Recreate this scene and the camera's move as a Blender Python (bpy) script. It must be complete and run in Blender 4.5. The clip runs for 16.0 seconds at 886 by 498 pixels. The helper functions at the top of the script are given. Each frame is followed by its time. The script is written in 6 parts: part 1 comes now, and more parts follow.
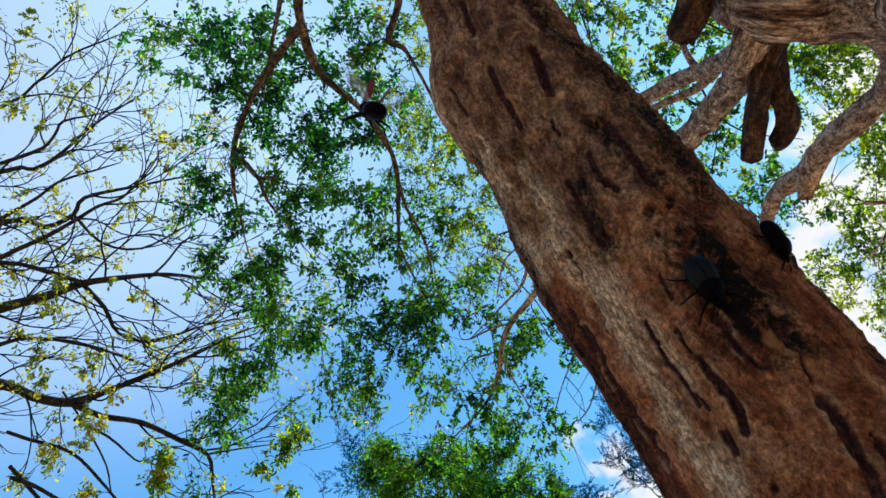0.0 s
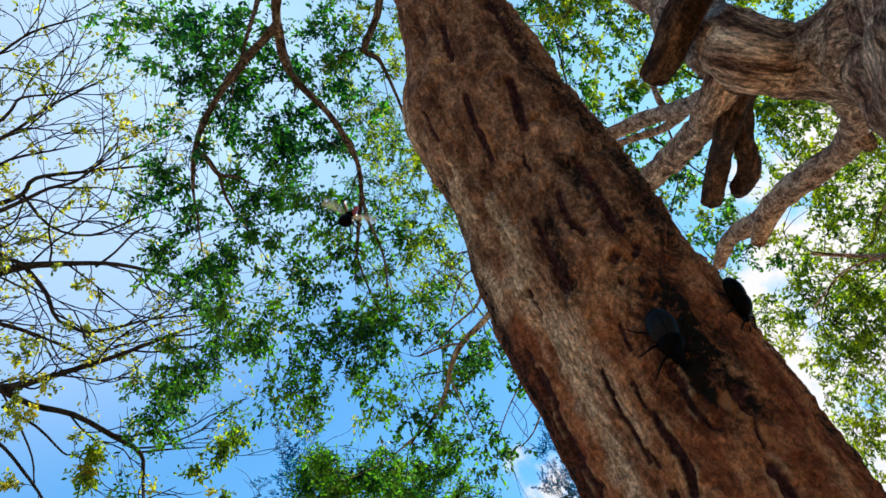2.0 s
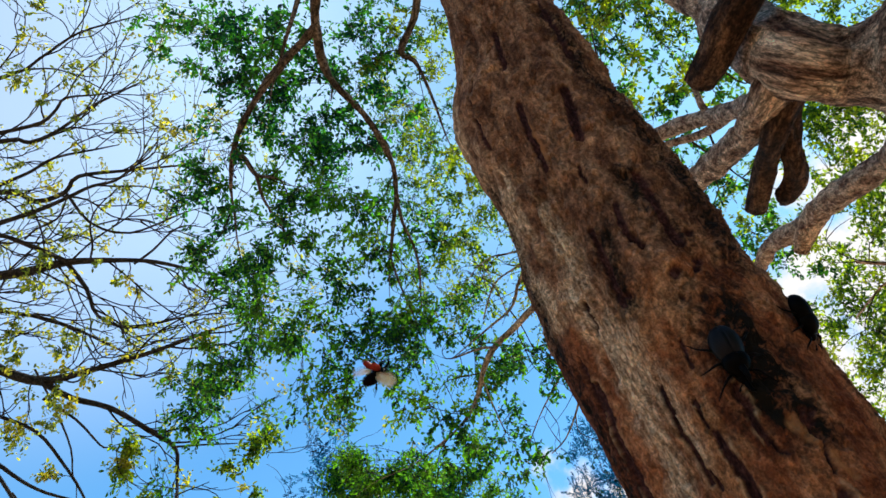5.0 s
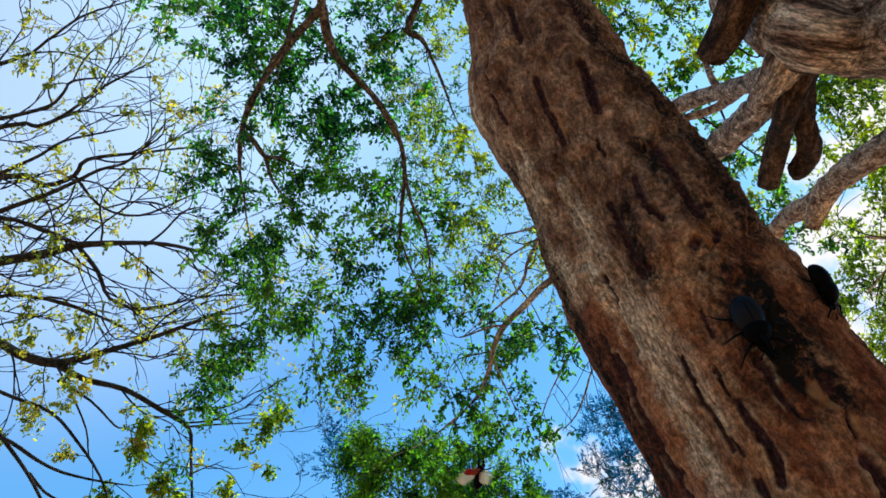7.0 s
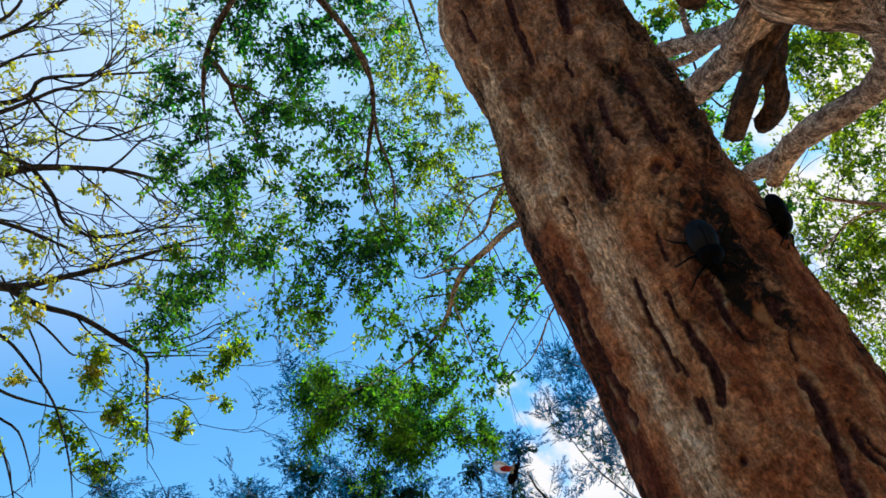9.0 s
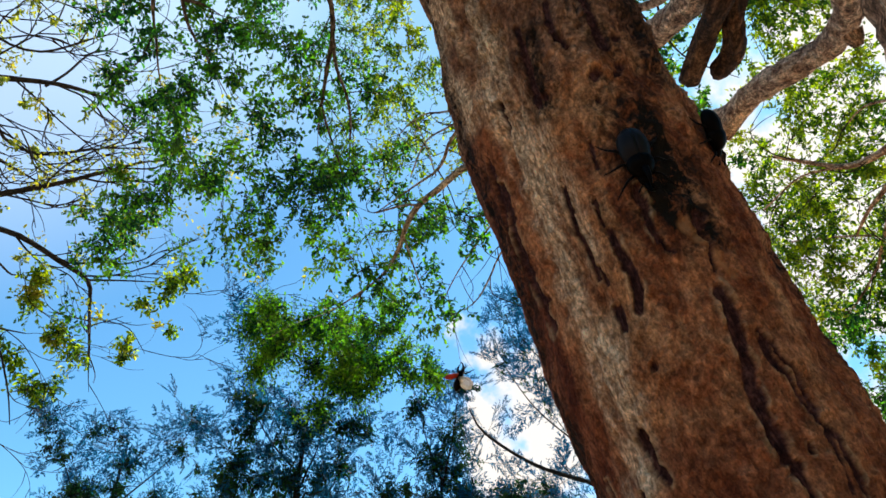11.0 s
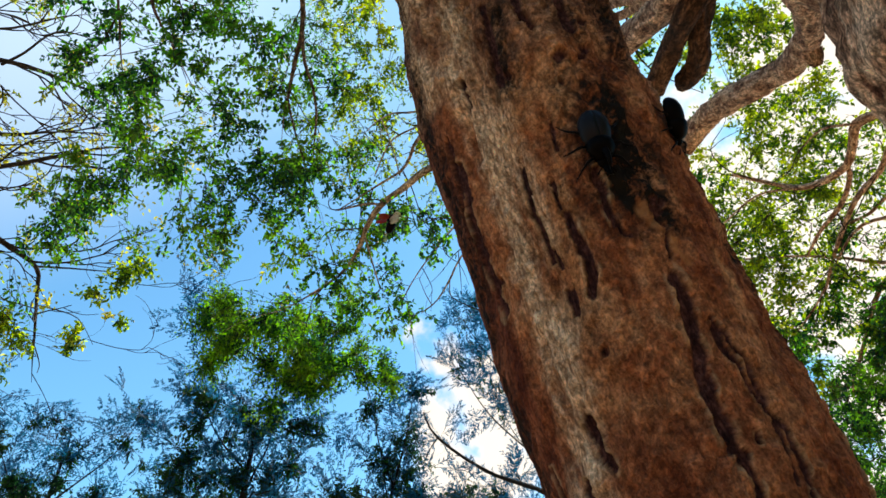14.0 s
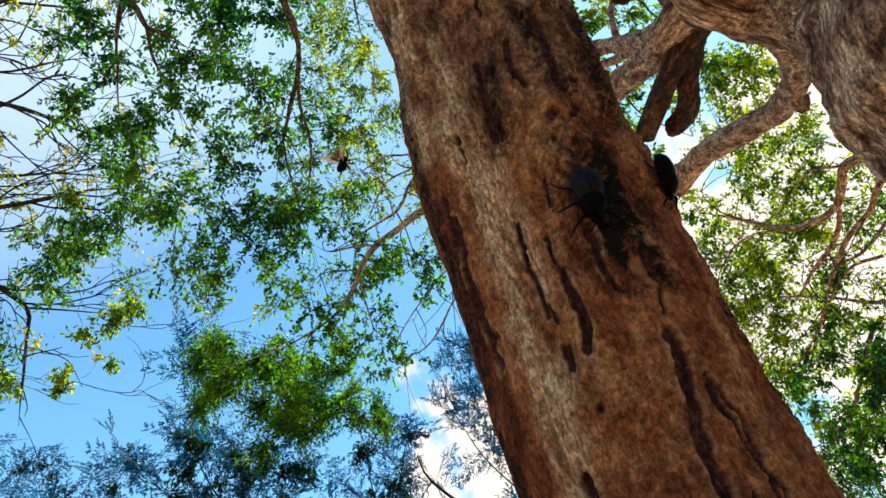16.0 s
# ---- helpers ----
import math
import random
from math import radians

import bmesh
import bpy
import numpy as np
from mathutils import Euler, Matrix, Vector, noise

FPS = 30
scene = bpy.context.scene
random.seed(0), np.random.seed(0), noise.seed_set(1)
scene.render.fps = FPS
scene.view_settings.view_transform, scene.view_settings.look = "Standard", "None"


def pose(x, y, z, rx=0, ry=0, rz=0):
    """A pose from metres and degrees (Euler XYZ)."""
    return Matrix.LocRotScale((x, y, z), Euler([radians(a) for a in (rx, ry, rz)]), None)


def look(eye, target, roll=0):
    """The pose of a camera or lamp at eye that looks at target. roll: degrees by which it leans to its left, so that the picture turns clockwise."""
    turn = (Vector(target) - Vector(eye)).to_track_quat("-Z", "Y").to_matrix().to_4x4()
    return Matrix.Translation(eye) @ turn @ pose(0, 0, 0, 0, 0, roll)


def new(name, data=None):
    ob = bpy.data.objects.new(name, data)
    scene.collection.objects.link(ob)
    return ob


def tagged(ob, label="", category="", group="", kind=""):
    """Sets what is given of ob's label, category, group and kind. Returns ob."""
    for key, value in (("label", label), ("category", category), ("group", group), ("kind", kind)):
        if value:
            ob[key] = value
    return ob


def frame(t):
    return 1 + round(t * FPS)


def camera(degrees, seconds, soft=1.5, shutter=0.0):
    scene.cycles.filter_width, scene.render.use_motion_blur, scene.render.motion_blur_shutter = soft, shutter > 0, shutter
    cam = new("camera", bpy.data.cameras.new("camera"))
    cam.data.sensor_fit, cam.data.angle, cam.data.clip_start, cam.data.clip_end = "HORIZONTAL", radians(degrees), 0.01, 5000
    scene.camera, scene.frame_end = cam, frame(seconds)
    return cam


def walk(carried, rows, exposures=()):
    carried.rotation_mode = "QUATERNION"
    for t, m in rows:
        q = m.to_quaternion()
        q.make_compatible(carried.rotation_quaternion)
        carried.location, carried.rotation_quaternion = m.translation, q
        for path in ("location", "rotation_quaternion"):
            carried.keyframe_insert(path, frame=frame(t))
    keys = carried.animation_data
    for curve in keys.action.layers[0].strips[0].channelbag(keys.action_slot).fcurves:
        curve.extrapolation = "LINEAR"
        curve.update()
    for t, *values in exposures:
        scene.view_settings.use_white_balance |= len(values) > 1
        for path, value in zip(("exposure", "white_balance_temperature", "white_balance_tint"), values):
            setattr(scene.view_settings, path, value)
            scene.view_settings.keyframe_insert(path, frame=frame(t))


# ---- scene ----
# camera held by hand below a leaning trunk
cam = camera(63.64, 16.0, soft=1.55, shutter=0.4)
PATH = [
    (0, 0.0067, -0.0884, 1.5018, 138.16, 3.22, 17.10),
    (0.5, 0.0076, -0.0939, 1.5081, 138.41, 2.58, 16.09),
    (1, 0.0069, -0.0955, 1.5124, 138.60, 2.34, 14.67),
    (1.5, 0.0056, -0.0915, 1.5190, 138.64, 2.58, 12.72),
    (2, 0.0047, -0.0870, 1.5273, 139.00, 2.50, 11.19),
    (2.5, 0.0028, -0.0873, 1.5330, 139.38, 1.87, 10.53),
    (3, -0.0000, -0.0882, 1.5358, 139.29, 0.96, 10.18),
    (3.5, -0.0043, -0.0897, 1.5379, 139.09, 0.59, 10.16),
    (4, -0.0084, -0.0902, 1.5396, 139.18, 0.43, 10.74),
    (6.5, -0.0273, -0.1035, 1.5310, 138.81, -0.26, 13.36),
    (7, -0.0291, -0.0979, 1.5292, 137.52, 0.00, 13.06),
    (7.5, -0.0307, -0.0917, 1.5258, 136.11, -0.18, 12.34),
    (8, -0.0310, -0.0824, 1.5232, 134.60, -0.41, 11.57),
    (8.5, -0.0301, -0.0742, 1.5213, 133.82, -0.33, 10.65),
    (9, -0.0273, -0.0673, 1.5181, 133.09, -0.01, 9.09),
    (11.5, -0.0031, -0.0167, 1.4998, 127.40, -0.19, 3.54),
    (12, -0.0014, -0.0074, 1.4968, 126.71, -0.33, 2.78),
    (12.5, -0.0006, -0.0011, 1.4950, 126.41, -0.43, 2.13),
    (13, -0.0003, 0.0020, 1.4946, 126.82, -0.49, 1.56),
    (13.5, -0.0003, 0.0029, 1.4957, 127.70, -0.41, 0.87),
    (14, -0.0002, 0.0022, 1.4979, 128.77, -0.18, 0.32),
    (14.5, 0.0000, 0.0000, 1.5000, 130.00, -0.00, 0.00),
    (15, 0.0000, -0.0040, 1.5017, 131.15, 0.15, 0.06),
    (15.5, -0.0006, -0.0077, 1.5034, 131.65, 0.20, 0.07),
    (16, -0.0016, -0.0094, 1.5042, 131.96, 0.22, 0.01),
]
# the phone's picture grows a little brighter and warmer on the way
walk(cam, [(t, pose(*p)) for t, *p in PATH], [(0, 0.56, 6350, 10), (2.0, 0.62, 6550, 10), (4.0, 0.66, 6650, 10), (8.5, 0.60, 6400, 10), (11.5, 0.75, 7200, 10), (14.0, 0.81, 7600, 10), (16.0, 0.84, 7650, 10)])

# ---- light ----
SUN_WAY = Vector((0.42, 0.60, 1.0)).normalized()      # towards the sun, behind the trunk and high
world = bpy.data.worlds.new("sky")
scene.world = world
world.use_nodes = True
wn, wl = world.node_tree.nodes, world.node_tree.links
wn.clear()
sky = wn.new("ShaderNodeTexSky")
sky.sky_type, sky.sun_disc = "NISHITA", False
sky.sun_elevation = math.asin(SUN_WAY.z)
sky.sun_rotation = math.atan2(SUN_WAY.x, SUN_WAY.y)
sky.air_density, sky.dust_density, sky.ozone_density = 1.0, 0.2, 3.0
coords = wn.new("ShaderNodeTexCoord")


def wmath(op, a, b=None, c=None):
    n = wn.new("ShaderNodeMath")
    n.operation = op
    for k, v in enumerate((a, b, c)):
        if v is None:
            continue
        if isinstance(v, (int, float)):
            n.inputs[k].default_value = v
        else:
            wl.new(v, n.inputs[k])
    return n.outputs[0]


def towards(way, near, far):
    """1 within the cosine near of a heading, falling to 0 at the cosine far."""
    d = wn.new("ShaderNodeVectorMath")
    d.operation = "DOT_PRODUCT"
    wl.new(coords.outputs["Generated"], d.inputs[0])
    d.inputs[1].default_value = Vector(way).normalized()
    m = wn.new("ShaderNodeMapRange")
    m.interpolation_type = "SMOOTHSTEP"
    wl.new(d.outputs["Value"], m.inputs["Value"])
    m.inputs["From Min"].default_value, m.inputs["From Max"].default_value = far, near
    return m.outputs[0]


cloud_noise = wn.new("ShaderNodeTexNoise")
wl.new(coords.outputs["Generated"], cloud_noise.inputs["Vector"])
cloud_noise.inputs["Scale"].default_value = 11.0
cloud_noise.inputs["Detail"].default_value = 6.0
cloud_noise.inputs["Roughness"].default_value = 0.55
bank = towards((0.62, 0.74, 0.60), 0.975, 0.905)         # the bank of cloud behind the second tree
puff = towards((0.064, 0.911, 0.408), 0.9985, 0.986)      # a small white cloud over the feathery trees
wisp = towards((-0.023, 0.852, 0.522), 0.9997, 0.9985)
shape = wmath("ADD", wmath("MULTIPLY", bank, 0.45), wmath("MULTIPLY", puff, 0.46))
shape = wmath("ADD", shape, wmath("MULTIPLY", wisp, 0.22))
cover = wn.new("ShaderNodeMapRange")
cover.interpolation_type = "SMOOTHSTEP"
wl.new(wmath("ADD", cloud_noise.outputs[0], shape), cover.inputs["Value"])
cover.inputs["From Min"].default_value, cover.inputs["From Max"].default_value = 0.74, 0.92
tint = wn.new("ShaderNodeMix")
tint.data_type, tint.blend_type = "RGBA", "MULTIPLY"
tint.inputs["Factor"].default_value = 1.0
wl.new(sky.outputs[0], tint.inputs["A"])
tint.inputs["B"].default_value = (0.56, 1.08, 1.22, 1)
haze = wn.new("ShaderNodeMix")                         # thin bright haze high over the sparse tree
haze.data_type = "RGBA"
wl.new(wmath("MULTIPLY", towards((-0.55, 0.30, 0.80), 0.995, 0.86), 0.40), haze.inputs["Factor"])
wl.new(tint.outputs["Result"], haze.inputs["A"])
haze.inputs["B"].default_value = (6.2, 7.4, 9.4, 1)
veil = wn.new("ShaderNodeMix")                         # a thinner veil towards the zenith
veil.data_type = "RGBA"
wl.new(wmath("MULTIPLY", towards((-0.12, 0.36, 0.92), 0.99, 0.86), 0.28), veil.inputs["Factor"])
wl.new(haze.outputs["Result"], veil.inputs["A"])
veil.inputs["B"].default_value = (4.2, 6.6, 8.2, 1)
mixc = wn.new("ShaderNodeMix")
mixc.data_type = "RGBA"
wl.new(cover.outputs[0], mixc.inputs["Factor"])
wl.new(veil.outputs["Result"], mixc.inputs["A"])
mixc.inputs["B"].default_value = (5.3, 5.25, 5.3, 1)
bg = wn.new("ShaderNodeBackground")
bg.inputs["Strength"].default_value = 0.122
wl.new(mixc.outputs["Result"], bg.inputs["Color"])
wo = wn.new("ShaderNodeOutputWorld")
wl.new(bg.outputs[0], wo.inputs["Surface"])

sun = new("sun", bpy.data.lights.new("sun", "SUN"))
sun.data.energy, sun.data.angle, sun.data.color = 5.0, radians(0.53), (1.0, 0.94, 0.84)
sun.matrix_world = look(SUN_WAY * 60, (0, 0, 0))


# ---- materials ----
def material(name):
    m = bpy.data.materials.new(name)
    m.use_nodes = True
    nt = m.node_tree
    return m, nt.nodes, nt.links, nt.nodes["Principled BSDF"]


def noise_tex(n, l, coord, scale, detail=5.0, rough=0.6, stretch=None):
    if stretch:
        mp = n.new("ShaderNodeMapping")
        mp.inputs["Scale"].default_value = stretch
        l.new(coord, mp.inputs["Vector"])
        coord = mp.outputs[0]
    t = n.new("ShaderNodeTexNoise")
    t.inputs["Scale"].default_value, t.inputs["Detail"].default_value, t.inputs["Roughness"].default_value = scale, detail, rough
    l.new(coord, t.inputs["Vector"])
    return t.outputs[0]


def ramp(n, l, fac, *stops):
    r = n.new("ShaderNodeValToRGB")
    while len(r.color_ramp.elements) < len(stops):
        r.color_ramp.elements.new(0.5)
    for e, (p, c) in zip(r.color_ramp.elements, stops):
        e.position, e.color = p, (*c, 1)
    l.new(fac, r.inputs[0])
    return r.outputs[0]


def blend(n, l, fac, a, b, how="MIX"):
    m = n.new("ShaderNodeMix")
    m.data_type, m.blend_type = "RGBA", how
    for sock, v in (("Factor", fac), ("A", a), ("B", b)):
        if isinstance(v, (int, float)):
            m.inputs[sock].default_value = v
        elif isinstance(v, tuple):
            m.inputs[sock].default_value = (*v, 1)
        else:
            l.new(v, m.inputs[sock])
    return m.outputs["Result"]


def bump(n, l, height, strength, distance, bsdf):
    b = n.new("ShaderNodeBump")
    b.inputs["Strength"].default_value, b.inputs["Distance"].default_value = strength, distance
    l.new(height, b.inputs["Height"])
    l.new(b.outputs[0], bsdf.inputs["Normal"])


def attr(n, name):
    a = n.new("ShaderNodeAttribute")
    a.attribute_name = name
    return a.outputs["Fac"]


def times(n, l, a, b):
    m = n.new("ShaderNodeMath")
    m.operation = "MULTIPLY"
    l.new(a, m.inputs[0])
    if isinstance(b, (int, float)):
        m.inputs[1].default_value = b
    else:
        l.new(b, m.inputs[1])
    return m.outputs[0]


def run_noise(n, l, scale, detail, rough, twist=0.0):
    """Noise that follows the bark along a trunk or limb: scale round it and along it."""
    a = n.new("ShaderNodeAttribute")
    a.attribute_name = "bark_run"
    mp = n.new("ShaderNodeMapping")
    mp.inputs["Scale"].default_value = (scale[0], scale[0], scale[1])
    l.new(a.outputs["Vector"], mp.inputs["Vector"])
    t = n.new("ShaderNodeTexNoise")
    t.inputs["Scale"].default_value, t.inputs["Detail"].default_value = 1.0, detail
    t.inputs["Roughness"].default_value, t.inputs["Distortion"].default_value = rough, twist
    l.new(mp.outputs[0], t.inputs["Vector"])
    return t.outputs[0]


def grey(v):
    return (v, v * 0.96, v * 0.92)


def thin_line(n, l, fac, half):
    """1 on the thin lines where a noise crosses its middle, 0 elsewhere."""
    return ramp(n, l, fac, (0.5 - half, (0, 0, 0)), (0.5, (1, 1, 1)), (0.5 + half, (0, 0, 0)))


def added(n, l, a, b):
    m = n.new("ShaderNodeMath")
    m.operation = "ADD"
    l.new(a, m.inputs[0])
    l.new(b, m.inputs[1])
    return m.outputs[0]


def chewed_bark():
    """Tan inner bark in flaking skins, grey and weathered higher up, darker low down, with pale fibrous strips, black
    mouldy patches, painted flank shade and chewed maroon grooves.
    """
    m, n, l, p = material("chewed_bark")
    broad = run_noise(n, l, (16, 9), 5, 0.6, 0.9)
    blotch = run_noise(n, l, (42, 27), 7, 0.62, 0.5)
    flake = run_noise(n, l, (95, 70), 5, 0.58, 0.7)
    fibre = run_noise(n, l, (270, 80), 6, 0.7, 0.5)
    grit = run_noise(n, l, (560, 470), 4, 0.7, 0.1)
    nub = run_noise(n, l, (135, 95), 6, 0.68, 0.4)
    fleck = run_noise(n, l, (260, 210), 5, 0.68, 0.2)
    cracks = thin_line(n, l, run_noise(n, l, (62, 34), 4, 0.6, 1.6), 0.022)
    skin = ramp(n, l, flake, (0.47, (0, 0, 0)), (0.52, (1, 1, 1)))
    patch = ramp(n, l, blotch, (0.44, (0, 0, 0)), (0.50, (0.7, 0.7, 0.7)), (0.60, (1, 1, 1)))
    fresh = ramp(n, l, blotch, (0.30, (0.172, 0.0521, 0.0232)), (0.43, (0.265, 0.0896, 0.0394)), (0.52, (0.352, 0.135, 0.0598)), (0.68, (0.437, 0.198, 0.099)))
    tawny = ramp(n, l, blotch, (0.34, (0.234, 0.0888, 0.0382)), (0.48, (0.352, 0.158, 0.0708)), (0.64, (0.455, 0.242, 0.124)))
    fresh = blend(n, l, ramp(n, l, broad, (0.46, (0, 0, 0)), (0.58, (1, 1, 1))), fresh, tawny)
    # a darker brown for the lower trunk and its left flank
    dark_brown = ramp(n, l, blotch, (0.32, (0.0966, 0.0263, 0.0146)), (0.45, (0.161, 0.047, 0.023)), (0.56, (0.232, 0.0784, 0.0375)), (0.70, (0.322, 0.126, 0.0644)))
    col = blend(n, l, attr(n, "dark_zone"), fresh, dark_brown)
    dry = ramp(n, l, blotch, (0.30, (0.092, 0.042, 0.026)), (0.42, (0.190, 0.091, 0.055)), (0.52, (0.300, 0.153, 0.091)), (0.68, (0.46, 0.270, 0.168)))
    col = blend(n, l, attr(n, "worn"), col, dry)
    col = blend(n, l, 0.75, col, ramp(n, l, broad, (0.36, (0.52, 0.41, 0.37)), (0.47, (0.93, 0.88, 0.85)), (0.62, (1.2, 1.2, 1.2))), "MULTIPLY")
    col = blend(n, l, 0.42, col, blend(n, l, skin, (0.52, 0.42, 0.38), (1.18, 1.2, 1.22)), "MULTIPLY")
    dusty = ramp(n, l, fibre, (0.36, (0.270, 0.146, 0.086)), (0.47, (0.500, 0.312, 0.190)), (0.58, (0.770, 0.555, 0.370)))
    col = blend(n, l, attr(n, "pale"), col, dusty)
    col = blend(n, l, 0.24, col, ramp(n, l, fibre, (0.38, grey(0.45)), (0.47, grey(0.95)), (0.62, grey(1.35))), "MULTIPLY")
    col = blend(n, l, 0.4, col, ramp(n, l, grit, (0.40, grey(0.4)), (0.48, grey(0.92)), (0.58, grey(1.6))), "MULTIPLY")
    col = blend(n, l, 0.46, col, ramp(n, l, fleck, (0.42, grey(0.32)), (0.48, grey(0.92)), (0.56, grey(1.6))), "MULTIPLY")
    knobs = ramp(n, l, nub, (0.41, grey(0.30)), (0.48, grey(0.88)), (0.53, grey(1.1)), (0.62, grey(1.55)))
    col = blend(n, l, 0.28, col, knobs, "MULTIPLY")
    col = blend(n, l, times(n, l, attr(n, "worn"), 0.22), col, blend(n, l, 1.0, col, knobs, "MULTIPLY"))
    col = blend(n, l, times(n, l, cracks, 0.22), col, (0.085, 0.030, 0.018))
    col = blend(n, l, ramp(n, l, attr(n, "worn"), (0.0, (1, 1, 1)), (1.0, (0.3, 0.3, 0.3))), col, blend(n, l, 1.0, col, (1.09, 1.06, 1.14), "MULTIPLY"))
    # black mouldy patches, with the right flank's shade painted in among them
    mould_shade = ramp(n, l, blend(n, l, 0.5, fleck, flake), (0.44, (1, 1, 1)), (0.60, (0.30, 0.30, 0.30)))
    col = blend(n, l, times(n, l, attr(n, "mould_shade"), mould_shade), col, (0.014, 0.010, 0.008))
    col = blend(n, l, attr(n, "raw"), col, ramp(n, l, fleck, (0.3, (0.34, 0.12, 0.05)), (0.7, (0.52, 0.22, 0.09))))
    col = blend(n, l, attr(n, "rim"), col, ramp(n, l, fleck, (0.36, (0.42, 0.22, 0.11)), (0.62, (0.74, 0.47, 0.28))))
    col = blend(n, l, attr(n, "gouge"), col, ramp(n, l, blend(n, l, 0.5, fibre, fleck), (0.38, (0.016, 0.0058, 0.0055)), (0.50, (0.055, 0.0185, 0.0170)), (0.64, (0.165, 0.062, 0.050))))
    l.new(col, p.inputs["Base Color"])
    p.inputs["Roughness"].default_value = 0.88
    p.inputs["Specular IOR Level"].default_value = 0.06
    h = added(n, l, times(n, l, skin, 0.20), times(n, l, flake, 0.5))
    h = added(n, l, h, times(n, l, patch, 0.22))
    h = added(n, l, h, times(n, l, times(n, l, fibre, added(n, l, attr(n, "pale"), times(n, l, attr(n, "worn"), 0.5))), 0.30))
    h = added(n, l, h, times(n, l, added(n, l, fleck, times(n, l, grit, 0.5)), 0.85))
    h = added(n, l, h, times(n, l, ramp(n, l, nub, (0.40, (0, 0, 0)), (0.56, (1, 1, 1))), 0.20))
    h = added(n, l, h, times(n, l, cracks, -0.12))
    bump(n, l, h, 1.0, 0.0058, p)
    return m


def limb_bark(name, low, mid, high, scale=9.0):
    m, n, l, p = material(name)
    big = run_noise(n, l, (scale * 1.2, scale * 0.6), 6, 0.62, 0.7)
    fibre = run_noise(n, l, (scale * 5, scale * 3.0), 7, 0.72, 0.3)
    wrinkle = run_noise(n, l, (scale * 5.5, scale * 1.1), 5, 0.66, 0.5)
    ring = run_noise(n, l, (scale * 1.3, scale * 6), 5, 0.66, 0.6)
    fine = run_noise(n, l, (scale * 13, scale * 10), 5, 0.7)
    col = ramp(n, l, big, (0.36, low), (0.48, mid), (0.62, high))
    col = blend(n, l, 0.7, col, ramp(n, l, fibre, (0.43, grey(0.12)), (0.49, grey(0.85)), (0.57, grey(1.6))), "MULTIPLY")
    col = blend(n, l, 0.42, col, ramp(n, l, wrinkle, (0.43, grey(0.2)), (0.48, grey(0.95)), (0.60, grey(1.25))), "MULTIPLY")
    col = blend(n, l, 0.35, col, ramp(n, l, ring, (0.42, grey(0.35)), (0.48, grey(0.95)), (0.60, grey(1.2))), "MULTIPLY")
    col = blend(n, l, 0.6, col, ramp(n, l, fine, (0.42, grey(0.3)), (0.49, grey(0.95)), (0.58, grey(1.5))), "MULTIPLY")
    l.new(col, p.inputs["Base Color"])
    p.inputs["Roughness"].default_value = 0.88
    p.inputs["Specular IOR Level"].default_value = 0.15
    h = n.new("ShaderNodeMath")
    h.operation = "ADD"
    l.new(fibre, h.inputs[0])
    l.new(added(n, l, wrinkle, times(n, l, ring, 0.7)), h.inputs[1])
    bump(n, l, h.outputs[0], 1.0, 0.38 / scale, p)
    return m


def leaf_material(name, dark, light, through_light, thin=0.58):
    """Thin leaves: gloss above, light shining through from behind."""
    m, n, l, p = material(name)
    geo = n.new("ShaderNodeNewGeometry").outputs["Random Per Island"]
    col = ramp(n, l, geo, (0.0, dark), (0.5, tuple(a * 0.8 + b * 0.2 for a, b in zip(dark, light))), (0.78, light), (1.0, (light[0] * 1.45, light[1] * 1.3, light[2])))
    patch = noise_tex(n, l, n.new("ShaderNodeTexCoord").outputs["Object"], 1.7, 3, 0.55)
    col = blend(n, l, ramp(n, l, patch, (0.50, (0, 0, 0)), (0.62, (0.75, 0.75, 0.75))), col, (min(0.36, light[0] * 1.5 + 0.02), light[1] * 1.2, light[2]))
    l.new(col, p.inputs["Base Color"])
    p.inputs["Roughness"].default_value = 0.5
    p.inputs["Specular IOR Level"].default_value = 0.1
    tr = n.new("ShaderNodeBsdfTranslucent")
    tc = blend(n, l, 1.0, col, through_light, "MULTIPLY")
    l.new(tc, tr.inputs["Color"])
    add = n.new("ShaderNodeMixShader")
    l.new(ramp(n, l, geo, (0.3, (thin * 0.45,) * 3), (0.6, (thin,) * 3), (0.9, (min(0.85, thin * 1.25),) * 3)), add.inputs[0])
    l.new(p.outputs[0], add.inputs[1])
    l.new(tr.outputs[0], add.inputs[2])
    l.new(add.outputs[0], n["Material Output"].inputs["Surface"])
    return m


def shell(name, colour, rough, gloss=0.1, scale=900):
    m, n, l, p = material(name)
    co = n.new("ShaderNodeTexCoord").outputs["Object"]
    t = noise_tex(n, l, co, scale, 5, 0.6)
    l.new(ramp(n, l, t, (0.3, tuple(c * 0.7 for c in colour)), (0.7, tuple(c * 1.25 for c in colour))), p.inputs["Base Color"])
    p.inputs["Roughness"].default_value = rough
    p.inputs["Specular IOR Level"].default_value = gloss
    p.inputs["Specular Tint"].default_value = (1.0, 0.76, 0.82, 1)
    bump(n, l, t, 0.25, 0.0004, p)
    return m


